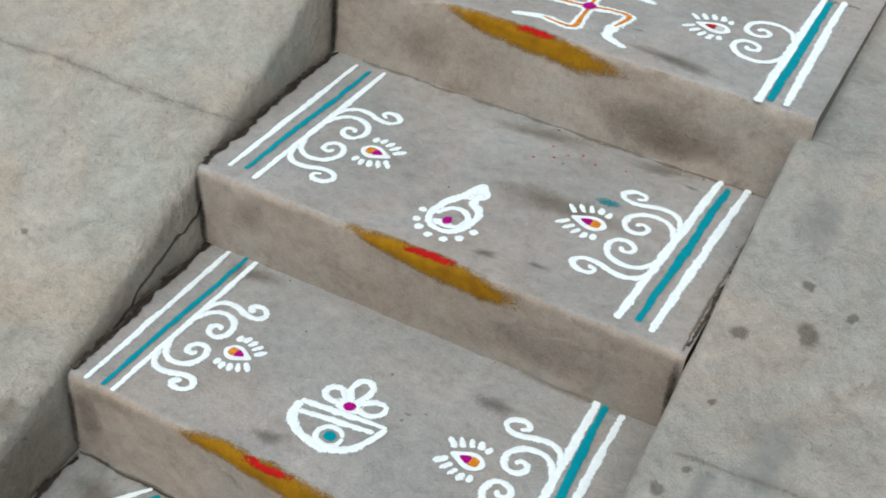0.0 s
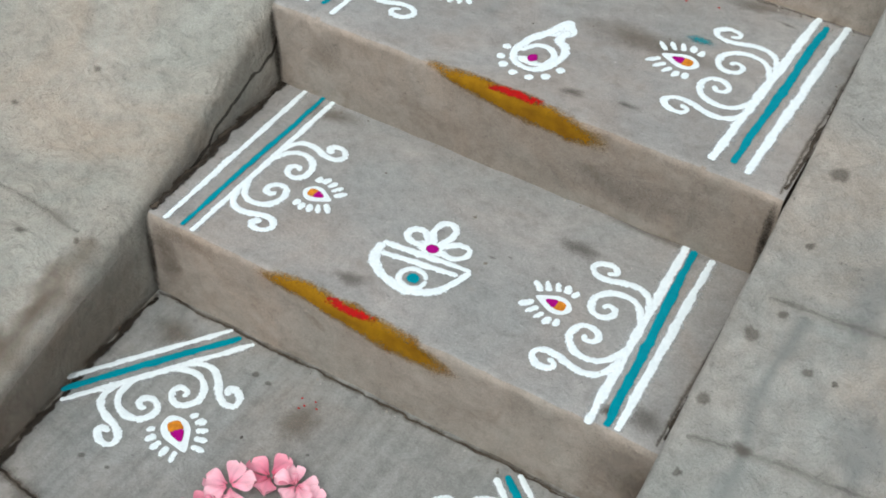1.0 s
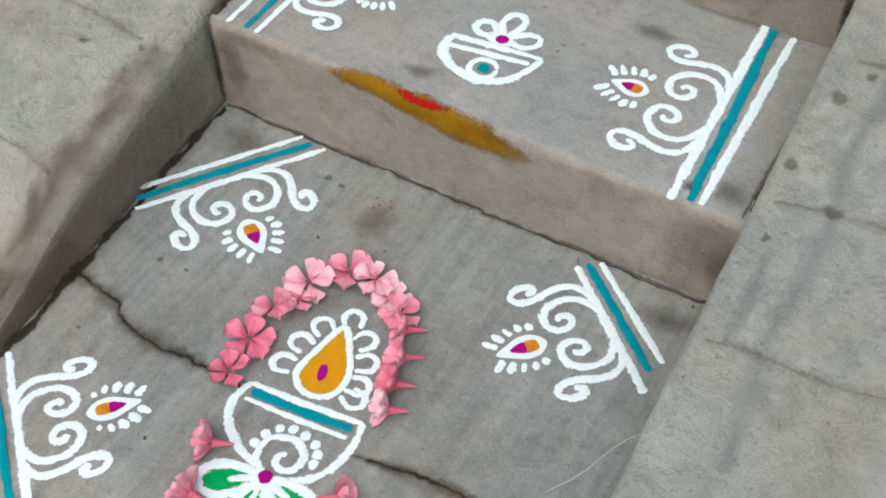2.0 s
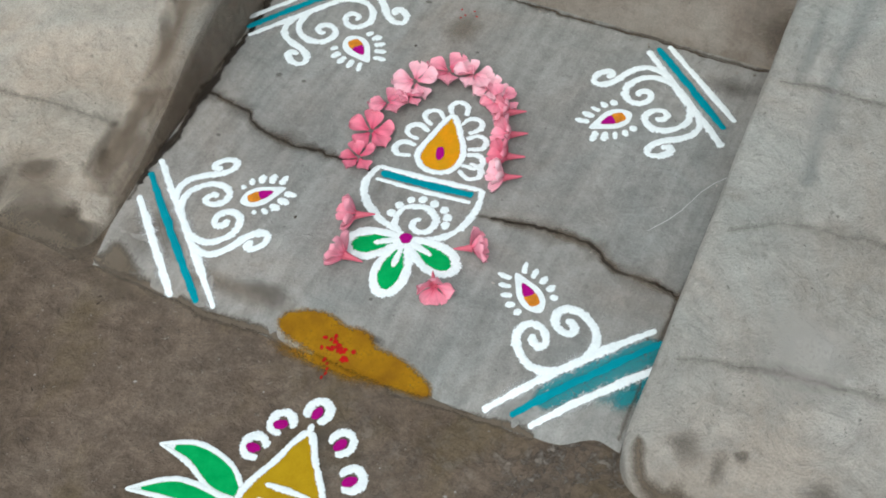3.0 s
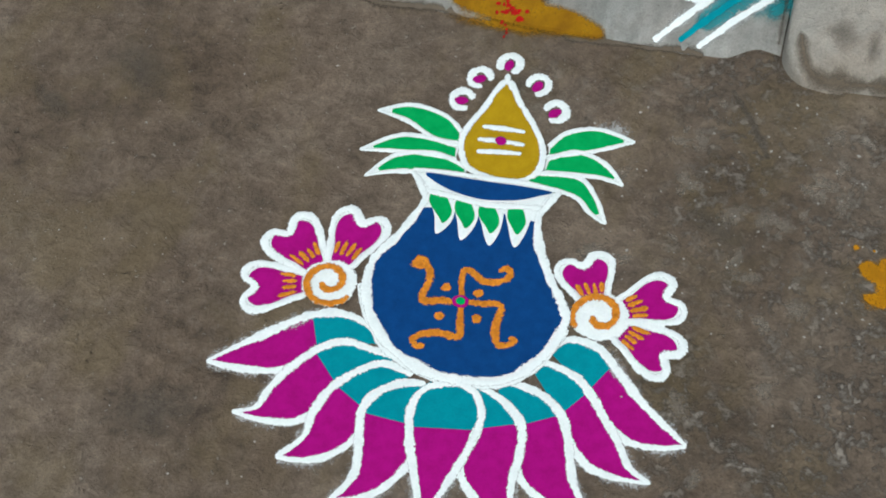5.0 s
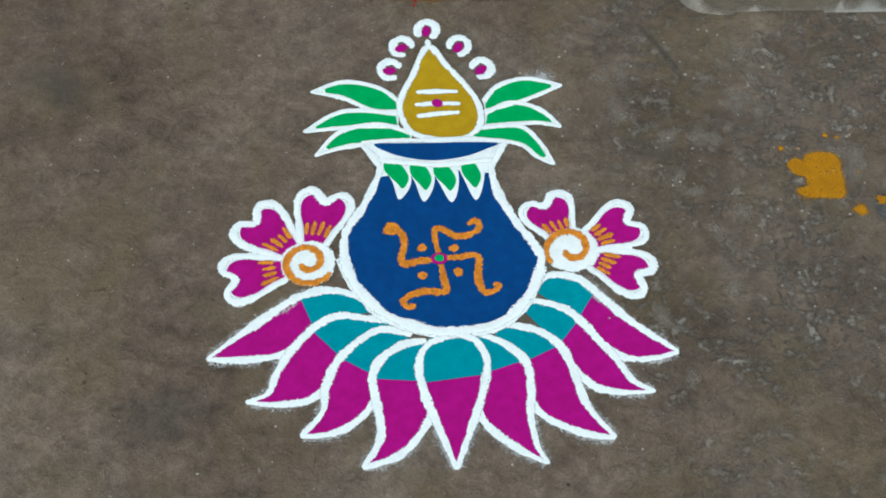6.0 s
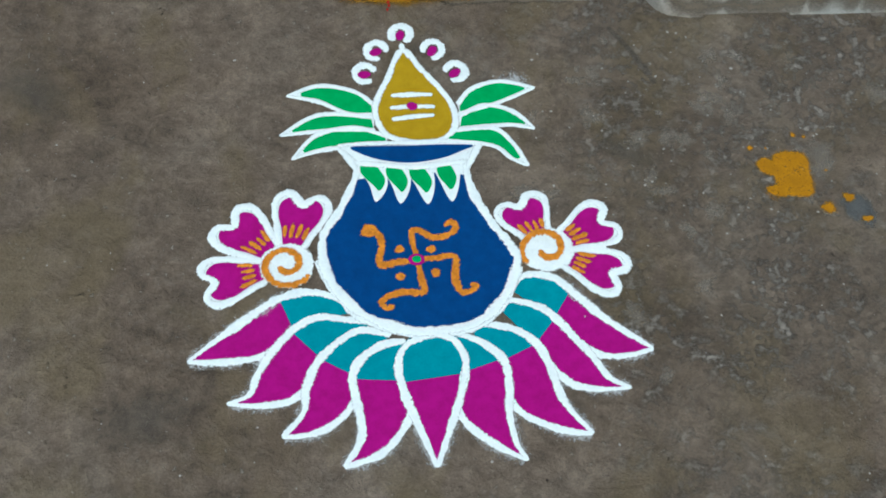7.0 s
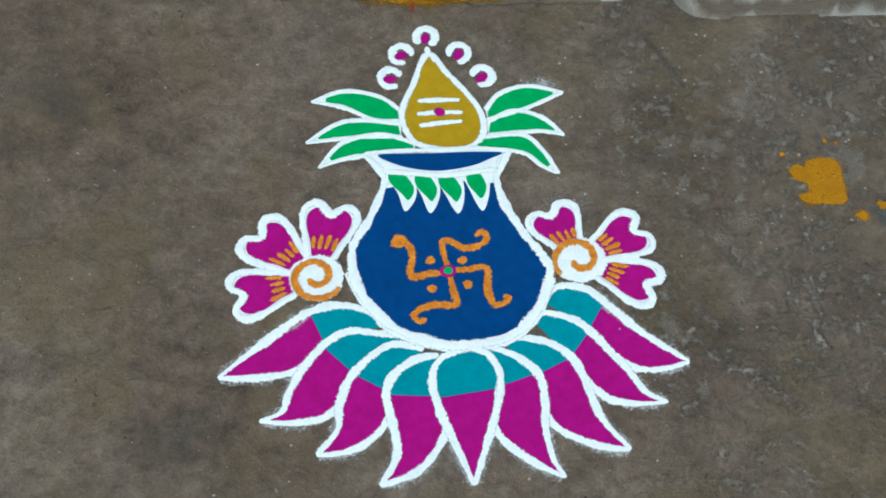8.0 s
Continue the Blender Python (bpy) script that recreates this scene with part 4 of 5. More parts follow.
# ---- pink flowers ----
def petal_material(name, deep, body, tip):
    """Soft pink petal: dark at the foot and along its veins, paler towards the tip."""
    m, t, b = material(name, 0.5)
    p = place(t)
    o = t.nodes.new("ShaderNodeObjectInfo")
    x = t.nodes.new("ShaderNodeSeparateXYZ")
    t.links.new(p, x.inputs[0])
    c = ramp(t, calc(t, "MULTIPLY", x.outputs["X"], 38.0), [(0.10, deep), (0.42, body), (0.95, tip)])
    c = mix(t, 0.55, c, ramp(t, tex_noise(t, 260, 3, 0.6, place(t, (0.12, 1, 1))), [(0.3, (0.72,)), (0.7, (1.2,))]), "MULTIPLY")
    c = mix(t, 0.5, c, ramp(t, o.outputs["Random"], [(0.0, (0.75, 0.62, 0.66)), (1.0, (1.1, 1.15, 1.12))]), "MULTIPLY")
    t.links.new(c, b.inputs["Base Color"])
    b.inputs["Subsurface Weight"].default_value = 0.12
    b.inputs["Subsurface Radius"].default_value = (0.003, 0.001, 0.001)
    bump(t, b, tex_noise(t, 240, 2, 0.5, place(t, (0.15, 1, 1))), 0.5, 0.0008)
    return m


DEEP_PINK = petal_material("deep_pink_petal", (0.50, 0.05, 0.11), (0.66, 0.13, 0.21), (0.72, 0.22, 0.30))
MID_PINK = petal_material("pink_petal", (0.58, 0.08, 0.15), (0.74, 0.22, 0.31), (0.80, 0.34, 0.42))
PALE_PINK = petal_material("pale_pink_petal", (0.64, 0.14, 0.22), (0.82, 0.38, 0.46), (0.86, 0.52, 0.58))
STEM = material("dark_pink_tube", 0.6)[0]
STEM.node_tree.nodes["Principled BSDF"].inputs["Base Color"].default_value = (0.58, 0.12, 0.17, 1)


def petal_mesh(name, cup, mat, long=0.0235, wide=0.0108):
    """One rounded petal, narrow at its foot, with a raised rim and a furrow."""
    grid, nu, nv = [], 10, 7
    for i in range(nu):
        u = i / (nu - 1)
        w = wide * (0.16 + 0.90 * math.sin(min(1.0, u * 1.06) * math.pi * 0.60) ** 1.6) * (1 if u < 0.72 else math.sqrt(max(0.02, 1 - ((u - 0.72) / 0.285) ** 2)))
        row = []
        for j in range(nv):
            v = 2 * j / (nv - 1) - 1
            z = cup * u * u * 0.012 - 0.0045 * u * u * u + 0.0034 * v * v * u + 0.0014 * math.sin(5 * u + 3 * v)
            row.append((0.003 + long * u, w * v + 0.0028 * u * u, z))
        grid.append(row)
    me = bpy.data.meshes.new(name)
    m = nv
    me.from_pydata([p for r in grid for p in r], [], [(i * m + j, i * m + j + 1, (i + 1) * m + j + 1, (i + 1) * m + j) for i in range(nu - 1) for j in range(m - 1)])
    me.materials.append(mat)
    for f in me.polygons:
        f.use_smooth = True
    return me


OPEN_PETALS = [petal_mesh("petal", 0.15, m) for m in (PALE_PINK, MID_PINK, DEEP_PINK)]
SIDE_PETALS = [petal_mesh("petal", 0.35, m) for m in (PALE_PINK, MID_PINK, DEEP_PINK)]


def tube_mesh():
    bm = bmesh.new()
    rings = []
    for z, r in ((0.004, 0.0052), (-0.002, 0.0040), (-0.010, 0.0029), (-0.018, 0.0021), (-0.027, 0.0007)):
        rings.append([bm.verts.new((r * math.cos(a * math.pi / 4) + 0.0008 * z * 100, r * math.sin(a * math.pi / 4), z)) for a in range(8)])
    for a, b in zip(rings, rings[1:]):
        for k in range(8):
            bm.faces.new((a[k], a[(k + 1) % 8], b[(k + 1) % 8], b[k]))
    bm.faces.new(rings[0])
    me = bpy.data.meshes.new("tube")
    bm.to_mesh(me)
    bm.free()
    me.materials.append(STEM)
    return me


TUBE = tube_mesh()


def flower(x, y, facing, tilt, size, spin, tone, label):
    """A fallen five-petalled flower; tilt 0 lies open to the sky, 75 lies on its side, opening towards facing."""
    side = tilt > 40
    top = tagged(new("pink_flower"), label, "flower", "pink flowers round the lamp")
    m = pose(0, 0, 0, 0, 0, facing) @ pose(0, 0, 0, 0, tilt, 0) @ pose(0, 0, 0, 0, 0, spin) @ Matrix.Scale(size, 4)
    parts = []
    for k in range(5):
        ob = new("petal", SIDE_PETALS[tone] if side else OPEN_PETALS[tone])
        ob.parent = top
        ob.matrix_basis = m @ pose(0, 0, 0.0005 * k, random.uniform(-10, 10), random.uniform(-14, 6) + (-30 if side else 0), 72 * k + random.uniform(-9, 9))
        parts.append(ob)
    if side:
        ob = new("tube", TUBE)
        ob.parent = top
        ob["label"] = "dark pink tube"
        ob.matrix_basis = pose(0, 0, 0, 0, 0, facing) @ pose(0, 0, 0, 0, 86, 0) @ Matrix.Diagonal((size, size, 0.72 * size, 1))
        parts.append(ob)
    low = min((o.matrix_basis @ v.co).z for o in parts for v in o.data.vertices)
    keep = 0.0 if not side else -low * 0.45
    top.location = (x, y, landing_height(x, y) - low + 0.0008 - keep)
    if keep:
        # the lower petals are pressed flat against the floor
        for o in parts:
            me = o.data.copy()
            inv = o.matrix_basis.inverted()
            floor = low + keep
            for v in me.vertices:
                w = o.matrix_basis @ v.co
                if w.z < floor:
                    w.z = floor + 0.0006 + 0.02 * (w.z - low)
                    v.co = inv @ w
            o.data = me


random.seed(11)
open_label = "open pink five-petalled flower lying face up on the landing"
side_label = "pink trumpet flower lying on its side, dark tube showing"
for x, y, size, spin, tone in ((-0.117, 0.288, 0.92, 20, 2), (-0.124, 0.340, 1.12, 50, 2), (-0.126, 0.397, 1.0, 5, 1), (-0.104, 0.424, 0.72, 40, 1), (-0.110, 0.456, 1.18, 33, 0), (-0.074, 0.499, 1.25, 10, 1), (-0.036, 0.504, 1.0, 55, 0), (-0.004, 0.490, 0.95, 48, 0), (0.020, 0.474, 0.95, 15, 1)):
    flower(x, y, random.uniform(0, 360), random.uniform(4, 14), 1.16 * size, spin, tone, open_label)
for x, y, facing, size, tone in ((0.048, 0.452, 206, 1.0, 1), (0.066, 0.414, 208, 1.02, 1), (0.079, 0.374, 200, 1.02, 2), (0.091, 0.336, 205, 1.0, 0)):
    flower(x, y, facing, 66, 1.18 * size, random.uniform(0, 72), tone, side_label)
for x, y, facing, size, tone in ((-0.066, 0.190, 205, 1.05, 1), (-0.046, 0.121, 178, 1.05, 1), (0.099, 0.198, 28, 0.95, 1), (0.081, 0.126, 300, 0.95, 1)):
    flower(x, y, facing, 72, 1.18 * size, random.uniform(0, 72), tone, side_label)


# ---- cracks, seams, painted seam shade and stains ----
def marks(on, surface):
    """Stains, cracks and painted seam shade that belong to a piece of the setting."""
    return Board("", 0, 0, surface, on=on)


landing_marks = marks(landing, landing_height)
stroke(landing_marks, "crack", [(-425, 330), (-393, 318), (-332, 306), (-278, 283), (-220, 276), (-146, 282), (-90, 276)], 13, SEEP_AND_SHADE, 0.5, jag=9, thick=0.1, rough=0.5, soft=True, label="dark zigzag crack")
stroke(landing_marks, "crack", [(80, 266), (104, 270), (139, 275), (201, 280), (249, 272), (292, 253), (330, 250), (380, 240)], 17, SEEP_AND_SHADE, 0.5, jag=9, thick=0.1, rough=0.5, soft=True, label="dark zigzag crack")
stroke(landing_marks, "crack_dirt_and_shade", [(100, 268), (170, 277), (240, 274), (300, 252), (378, 242)], 40, BROWNING, 0.35, jag=7, thick=0.1, rough=0.5, soft=True, label="brown dirt along the crack")
stroke(landing_marks, "crack_dirt_and_shade", [(-420, 328), (-340, 306), (-270, 282), (-150, 281)], 40, SMUDGE, 0.35, jag=7, thick=0.1, rough=0.5, soft=True, label="brown dirt along the crack")
stroke(landing_marks, "earth_wash", [(-382, -2), (-250, -14), (-100, -12), (60, -14), (180, -16), (280, -12)], 22, EARTH_WASH, 0.5, jag=10, thick=0.1, rough=0.5, soft=True, label="brown earth washed over the edge")
blob(landing_marks, "earth_wash", -345, 6, 52, 26, EARTH_WASH, 0.6, uneven=0.4, dome=0.05, core=0.2, turn=-15, label="brown earth washed over the edge")
stroke(landing_marks, "scratch", [(300, 330), (330, 380), (352, 440), (372, 470)], 1.9, FAINT, 0.5, jag=3, thick=0.1, label="pale scratch")
blob(landing_marks, "damp_stain", -100, 600, 34, 62, BROWNING, 0.3, uneven=0.3, dome=0.05, core=0.2)
blob(landing_marks, "damp_stain", -190, 285, 22, 12, SMUDGE, 0.4, uneven=0.4, dome=0.05, core=0.3)
blob(landing_marks, "damp_stain", -120, 40, 46, 20, SMUDGE, 0.4, uneven=0.35, dome=0.05, core=0.2)
blob(landing_marks, "damp_stain", 40, 30, 30, 10, SMUDGE, 0.4, uneven=0.35, dome=0.05, core=0.2)
blob(landing_marks, "damp_stain", -318, 62, 80, 52, BROWNING, 0.35, uneven=0.4, dome=0.05, core=0.1)
blob(landing_marks, "damp_stain", -180, 26, 130, 24, BROWNING, 0.35, uneven=0.4, dome=0.05, core=0.1)
blob(landing_marks, "damp_stain", -345, 640, 60, 40, BROWNING, 0.3, uneven=0.3, dome=0.05, core=0.2)
blob(landing_marks, "damp_stain", 330, 640, 60, 36, SMUDGE, 0.3, uneven=0.3, dome=0.05, core=0.1)
for u, v, r in ((-312, 395, 7), (-270, 398, 5), (-55, 560, 4), (10, 80, 4), (-200, 640, 9), (-175, 636, 7), (-330, 250, 5), (150, 600, 6)):
    blob(landing_marks, "speck", u, v, r, r * 0.8, SMUDGE, 0.4, dome=0.1, core=0.5)
for u, v in ((-118, 640), (-108, 630), (-98, 644), (-112, 622), (-90, 634)):
    blob(landing_marks, "red_speck", u, v, 2.2, 2.0, VERMILION, 0.6, dome=0.2)
# a soft dark brown line along the riser's base
stroke(landing_marks, "base_seam", [(-425, 694), (-200, 696), (0, 692), (200, 695), (378, 693)], 16, SEEP_AND_SHADE, 0.5, jag=5, thick=0.1, rough=0.5, soft=True, label="dark brown seam under the riser")
# soft shade where the landing meets each ramp, painted as dark strokes
stroke(landing_marks, "wall_seam_shade", [(1000 * left_x(y / 1000) + 5, y) for y in (690, 500, 330, 160, 90)], 17, SEEP_AND_SHADE, 0.5, jag=5, thick=0.1, rough=0.5, soft=True, label="painted shade line along the ramp seam")
stroke(landing_marks, "wall_seam_shade", [(377, 600), (378, 300), (377, 20)], 13, SEEP_AND_SHADE, 0.5, jag=1.5, thick=0.1, rough=0.3, soft=True, label="painted shade line along the ramp seam")

for owner, surface, y0, y1, spots in (
        (step_b, ON_B, NOSE_B, BASE_C, ((345, 735, 40, 30, SMUDGE), (300, 722, 20, 14, SEEP_AND_SHADE), (40, 890, 9, 5, SMUDGE), (62, 905, 6, 4, SMUDGE), (-110, 740, 34, 20, SMUDGE), (140, 980, 40, 26, SMUDGE), (-330, 1040, 70, 30, BROWNING), (200, 1070, 160, 16, BROWNING))),
        (step_c, ON_C, NOSE_C, BASE_D, ((120, 1120, 24, 10, SMUDGE), (40, 1105, 26, 12, SMUDGE), (-20, 1480, 120, 36, BROWNING), (190, 1490, 90, 30, BROWNING), (250, 1470, 26, 8, SMUDGE), (80, 1290, 160, 70, BROWNING))),
        (step_d, ON_D, NOSE_D, 2.0, ((150, 1570, 130, 22, SMUDGE), (-220, 1640, 90, 50, BROWNING), (60, 1640, 14, 10, PALE)))):
    bd = marks(owner, surface)
    for u, v, ru, rv, mat in spots:
        blob(bd, "smudge", u, v, ru, rv, mat, 0.4, uneven=0.35, dome=0.05, core=0.15, turn=random.uniform(-15, 15))
    # shade in the corner between tread and ramp, painted on the tread
    stroke(bd, "wall_seam_shade", [(1000 * left_x(y) + 4, 1000 * y) for y in (y0 + 0.012, 0.5 * (y0 + y1), y1 - 0.01)], 15, DIRT_AND_SHADE, 0.5, jag=7, thick=0.1, rough=0.5, soft=True, label="painted shade line along the ramp seam")
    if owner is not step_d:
        stroke(bd, "wall_seam_shade", [(380, 1000 * y0 + 25), (381, 500 * (y0 + y1)), (380, 1000 * y1 - 10)], 8, DIRT_AND_SHADE, 0.5, jag=3, thick=0.1, rough=0.5, soft=True, label="painted shade line along the ramp seam")
    stroke(bd, "base_seam", [(-420, 1000 * y1 - 6), (-100, 1000 * y1 - 5), (200, 1000 * y1 - 6), (376, 1000 * y1 - 5)], 14, BROWNING, 0.5, jag=5, thick=0.1, rough=0.5, label="brown seam line under the riser")
for owner, surface, y0, y1 in ((landing, landing_height, 0.12, 0.69), (step_b, ON_B, NOSE_B + 0.01, BASE_C), (step_c, ON_C, NOSE_C + 0.01, BASE_D), (step_d, ON_D, NOSE_D + 0.01, 1.9)):
    bd = marks(owner, surface)
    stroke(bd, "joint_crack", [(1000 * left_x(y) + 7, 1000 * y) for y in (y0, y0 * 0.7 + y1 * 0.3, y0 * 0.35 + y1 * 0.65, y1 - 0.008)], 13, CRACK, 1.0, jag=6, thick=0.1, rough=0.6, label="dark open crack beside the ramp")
stroke(landing_marks, "joint_crack", [(-420, 692), (-150, 694), (100, 692), (376, 691)], 3.2, DIRT_AND_SHADE, 0.7, jag=5, thick=0.1, rough=0.6, label="dark open joint under the riser")
stroke(landing_marks, "crack_core", [(-415, 325), (-393, 318), (-332, 306), (-278, 283), (-220, 276), (-146, 282), (-90, 276)], 4.0, CRACK, 0.8, jag=9, thick=0.1, rough=0.7, label="dark open crack")
stroke(landing_marks, "crack_core", [(104, 270), (139, 275), (201, 280), (249, 272), (292, 253), (330, 250), (378, 240)], 4.2, CRACK, 0.8, jag=9, thick=0.1, rough=0.7, label="dark open crack")
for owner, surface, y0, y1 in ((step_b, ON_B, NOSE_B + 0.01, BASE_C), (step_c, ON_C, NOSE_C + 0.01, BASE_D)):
    stroke(marks(owner, surface), "joint_crack", [(375, 1000 * y0), (374, 700 * y0 + 300 * y1), (376, 350 * y0 + 650 * y1), (375, 1000 * y1 - 8)], 10, SEEP_AND_SHADE, 0.9, jag=2, thick=0.1, rough=0.3, soft=True, label="dark open crack beside the ramp")


def wall_crack(points, width):
    """A crack in the west ramp's inner face; points are (y, z)."""
    verts, edge, k = [], [], (-1.0, -0.4, 0.4, 1.0)
    line = bend([(1000 * y, 1000 * z) for y, z in points], False, 4)
    for i, q in enumerate(line):
        y, z = q.x / 1000 + wob(q.x, q.y, 2, 0.05, 0.006), q.y / 1000 + wob(q.x, q.y, 6, 0.05, 0.006)
        w = width * (0.6 + 0.5 * abs(noise.noise(Vector((i * 0.3, 2.2, 0.4)))))
        for j in k:
            verts.append((left_x(y) + 0.0035, y - 0.55 * j * w, z + 0.83 * j * w))
            edge.append((1 - abs(j)) * 1.3 * (0.4 if i in (0, len(line) - 1) else 1.0))
    m = len(k)
    put("wall_crack", verts, [(i * m + j, i * m + j + 1, (i + 1) * m + j + 1, (i + 1) * m + j) for i in range(len(line) - 1) for j in range(m - 1)], edge, CRACK, west_ramp, "dark meandering crack")


wall_crack([(1.078, 0.352), (1.06, 0.300), (1.035, 0.264), (0.975, 0.254), (0.917, 0.237), (0.872, 0.226), (0.85, 0.204), (0.80, 0.196)], 0.0085)
specks = marks(step_c, ON_C)
for u, v, mat in ((20, 1420, VERMILION), (38, 1440, VERMILION), (-10, 1400, VERMILION), (60, 1455, VERMILION), (88, 1440, VERMILION), (5, 1452, VERMILION), (40, 1410, TEAL_DUST), (140, 1452, VERMILION)):
    blob(specks, "speck", u, v, 3, 2.6, mat, 0.6, dome=0.2)
blob(specks, "teal_smudge", 150, 1345, 34, 16, TEAL_DUST, 0.4, dome=0.05, core=0.05)

for profile, x0, x1, low, high, mat in ((PROFILE_D, 0.0, 0.35, -0.165, -0.045, SEEP_AND_SHADE), (PROFILE_D, 0.10, 0.27, -0.165, -0.09, BROWNING), (PROFILE_D, -0.40, -0.2, -0.15, -0.02, BROWNING), (PROFILE_C, 0.02, 0.34, -0.15, -0.05, SMUDGE), (PROFILE_B, -0.43, -0.27, -0.05, -0.004, BROWNING), (PROFILE_B, 0.25, 0.42, -0.16, -0.004, BROWNING), (PROFILE_B, 0.325, 0.43, -0.165, -0.02, SEEP_AND_SHADE), (PROFILE_C, -0.41, -0.30, -0.12, -0.02, BROWNING), (PROFILE_B, -0.434, -0.416, -0.19, 0.0, CRACK), (PROFILE_C, -0.462, -0.440, -0.20, 0.0, CRACK), (PROFILE_D, -0.492, -0.472, -0.20, 0.0, CRACK), (PROFILE_B, -0.43, -0.36, -0.16, 0.0, SEEP_AND_SHADE), (PROFILE_C, 0.363, 0.385, -0.2, 0.0, CRACK)):
    line = along(rounded(profile, 0.014), 0.012)
    verts, faces, edge, n = [], [], [], 30
    keep = [p for p in line if low < p.z - profile[1][2] < high and p.y < profile[1][1] + 0.045 and p.z < profile[1][2] - 0.004]
    for i in range(n + 1):
        for j, p in enumerate(keep):
            x = x0 + (x1 - x0) * i / n
            verts.append(worn(x, p, profile) + Vector((0, -0.0009, 0)))
            f, g = 2 * i / n - 1, 2 * j / max(1, len(keep) - 1) - 1
            edge.append(max(0, 1 - f * f - 0.8 * g * g) * 0.62)
    m = len(keep)
    faces = [(i * m + j, i * m + j + 1, (i + 1) * m + j + 1, (i + 1) * m + j) for i in range(n) for j in range(m - 1)]
    put("riser_stain", verts, faces, edge, mat, {1: step_b, 2: step_c, 3: step_d}[round((profile[1][2] - Z_A) / RISE)], "brown water stain")

for y0, y1, low, high, mat in ((0.07, 0.42, 0.0, 1.0, BROWNING), (0.05, 0.36, 0.0, 1.0, BROWNING), (0.25, 0.72, 0.0, 0.8, BROWNING)):
    verts, edge, n, m = [], [], 36, 8
    for i in range(n + 1):
        y = y0 + (y1 - y0) * i / n
        foot, head = landing_height(-0.39, y) + 0.002, west_top(left_x(y), y) - 0.006
        for j in range(m):
            f = low + (high - low) * j / (m - 1)
            verts.append((left_x(y) - 0.008 * f + 0.0012, y, foot + max(0.004, head - foot) * f))
            g, h = 2 * i / n - 1, abs(2 * j / (m - 1) - 1)
            edge.append(max(0.0, (1 - g * g) * (1 - 0.35 * h ** 4)) * 1.1)
    put("wall_stain", verts, [(i * m + j, i * m + j + 1, (i + 1) * m + j + 1, (i + 1) * m + j) for i in range(n) for j in range(m - 1)], edge, mat, west_ramp, "brown water stain")

west = marks(west_ramp, west_top)
blob(west, "earth_wash", -440, 160, 44, 110, BROWNING, 2.0, uneven=0.4, dome=0.05, core=0.1, turn=4, label="brown earth washed over the ramp's foot")
blob(west, "earth_wash", -520, 60, 110, 70, BROWNING, 0.9, uneven=0.4, dome=0.05, core=0.2, label="brown earth washed over the ramp's foot")
for pts in ([(-1000, 1150), (-780, 1150), (-600, 1152), (-455, 1158)], [(-700, 395), (-560, 392), (-460, 378)], [(-720, 170), (-560, 185), (-455, 188)], [(-900, 640), (-620, 625), (-480, 615)]):
    stroke(west, "joint_line", pts, 7, CRACK_FAINT, 0.7, jag=6, thick=0.1, rough=0.7, soft=True, label="thin dark joint line")
    stroke(west, "joint", pts, 30, JOINT, 0.6, jag=6, thick=0.1, rough=0.6, soft=True, label="dull joint line")
for u, v, ru, rv, mat in ((-650, 860, 12, 9, SMUDGE), (-560, 575, 13, 9, SMUDGE), (-475, 600, 9, 7, SMUDGE), (-730, 755, 11, 8, SMUDGE), (-540, 90, 40, 24, SMUDGE), (-455, 330, 16, 60, SMUDGE), (-460, 150, 18, 70, SMUDGE), (-470, 20, 70, 34, BROWNING), (-640, 0, 120, 34, BROWNING)):
    blob(west, "blot", u, v, ru, rv, mat, 0.5, uneven=0.35, dome=0.05, core=0.3, turn=random.uniform(-30, 30))
stroke(west, "earth_wash", [(-388, 2), (-500, 4), (-700, -2), (-1000, 0)], 120, EARTH_THIN, 3.0, jag=14, thick=0.1, rough=0.5, soft=True, label="brown earth washed over the ramp's foot")
stroke(west, "earth_wash", [(-395, 60), (-404, 160), (-415, 260)], 40, BROWNING, 0.8, jag=8, thick=0.1, rough=0.5, soft=True, label="brown stain along the arris")
blob(west, "earth_wash", -440, 30, 70, 46, EARTH_THIN, 2.5, uneven=0.4, dome=0.05, core=0.2, label="brown earth washed over the ramp's foot")
for v in range(120, 560, 60):
    x = 1000 * left_x(v / 1000) - 38 - 20 * random.random()
    blob(west, "grime", x, v, random.uniform(14, 34), random.uniform(24, 60), BROWNING, 0.6, uneven=0.5, dome=0.05, core=0.05, turn=random.uniform(-20, 20))
stroke(west, "arris_stain", [(-418, 80), (-430, 220), (-445, 420), (-458, 620)], 80, BROWNING, 1.4, jag=10, thick=0.1, rough=0.6, soft=True, label="brown stain along the arris")
east = marks(east_ramp, east_top)
for u, v, ru, rv in ((436, 1122, 17, 20), (522, 1163, 24, 30), (425, 851, 12, 14), (571, 1213, 12, 14), (406, 743, 9, 10), (505, 830, 9, 8), (474, 704, 18, 10), (417, 645, 8, 8), (448, 891, 8, 9), (520, 34, 15, 9), (540, 830, 6, 5), (500, 1240, 14, 12), (600, 1320, 16, 14), (440, 1000, 8, 10)):
    blob(east, "drip", u, v, ru, rv, SMUDGE, 0.6 if v > 60 else 3.0, uneven=0.35, dome=0.05, core=0.45)
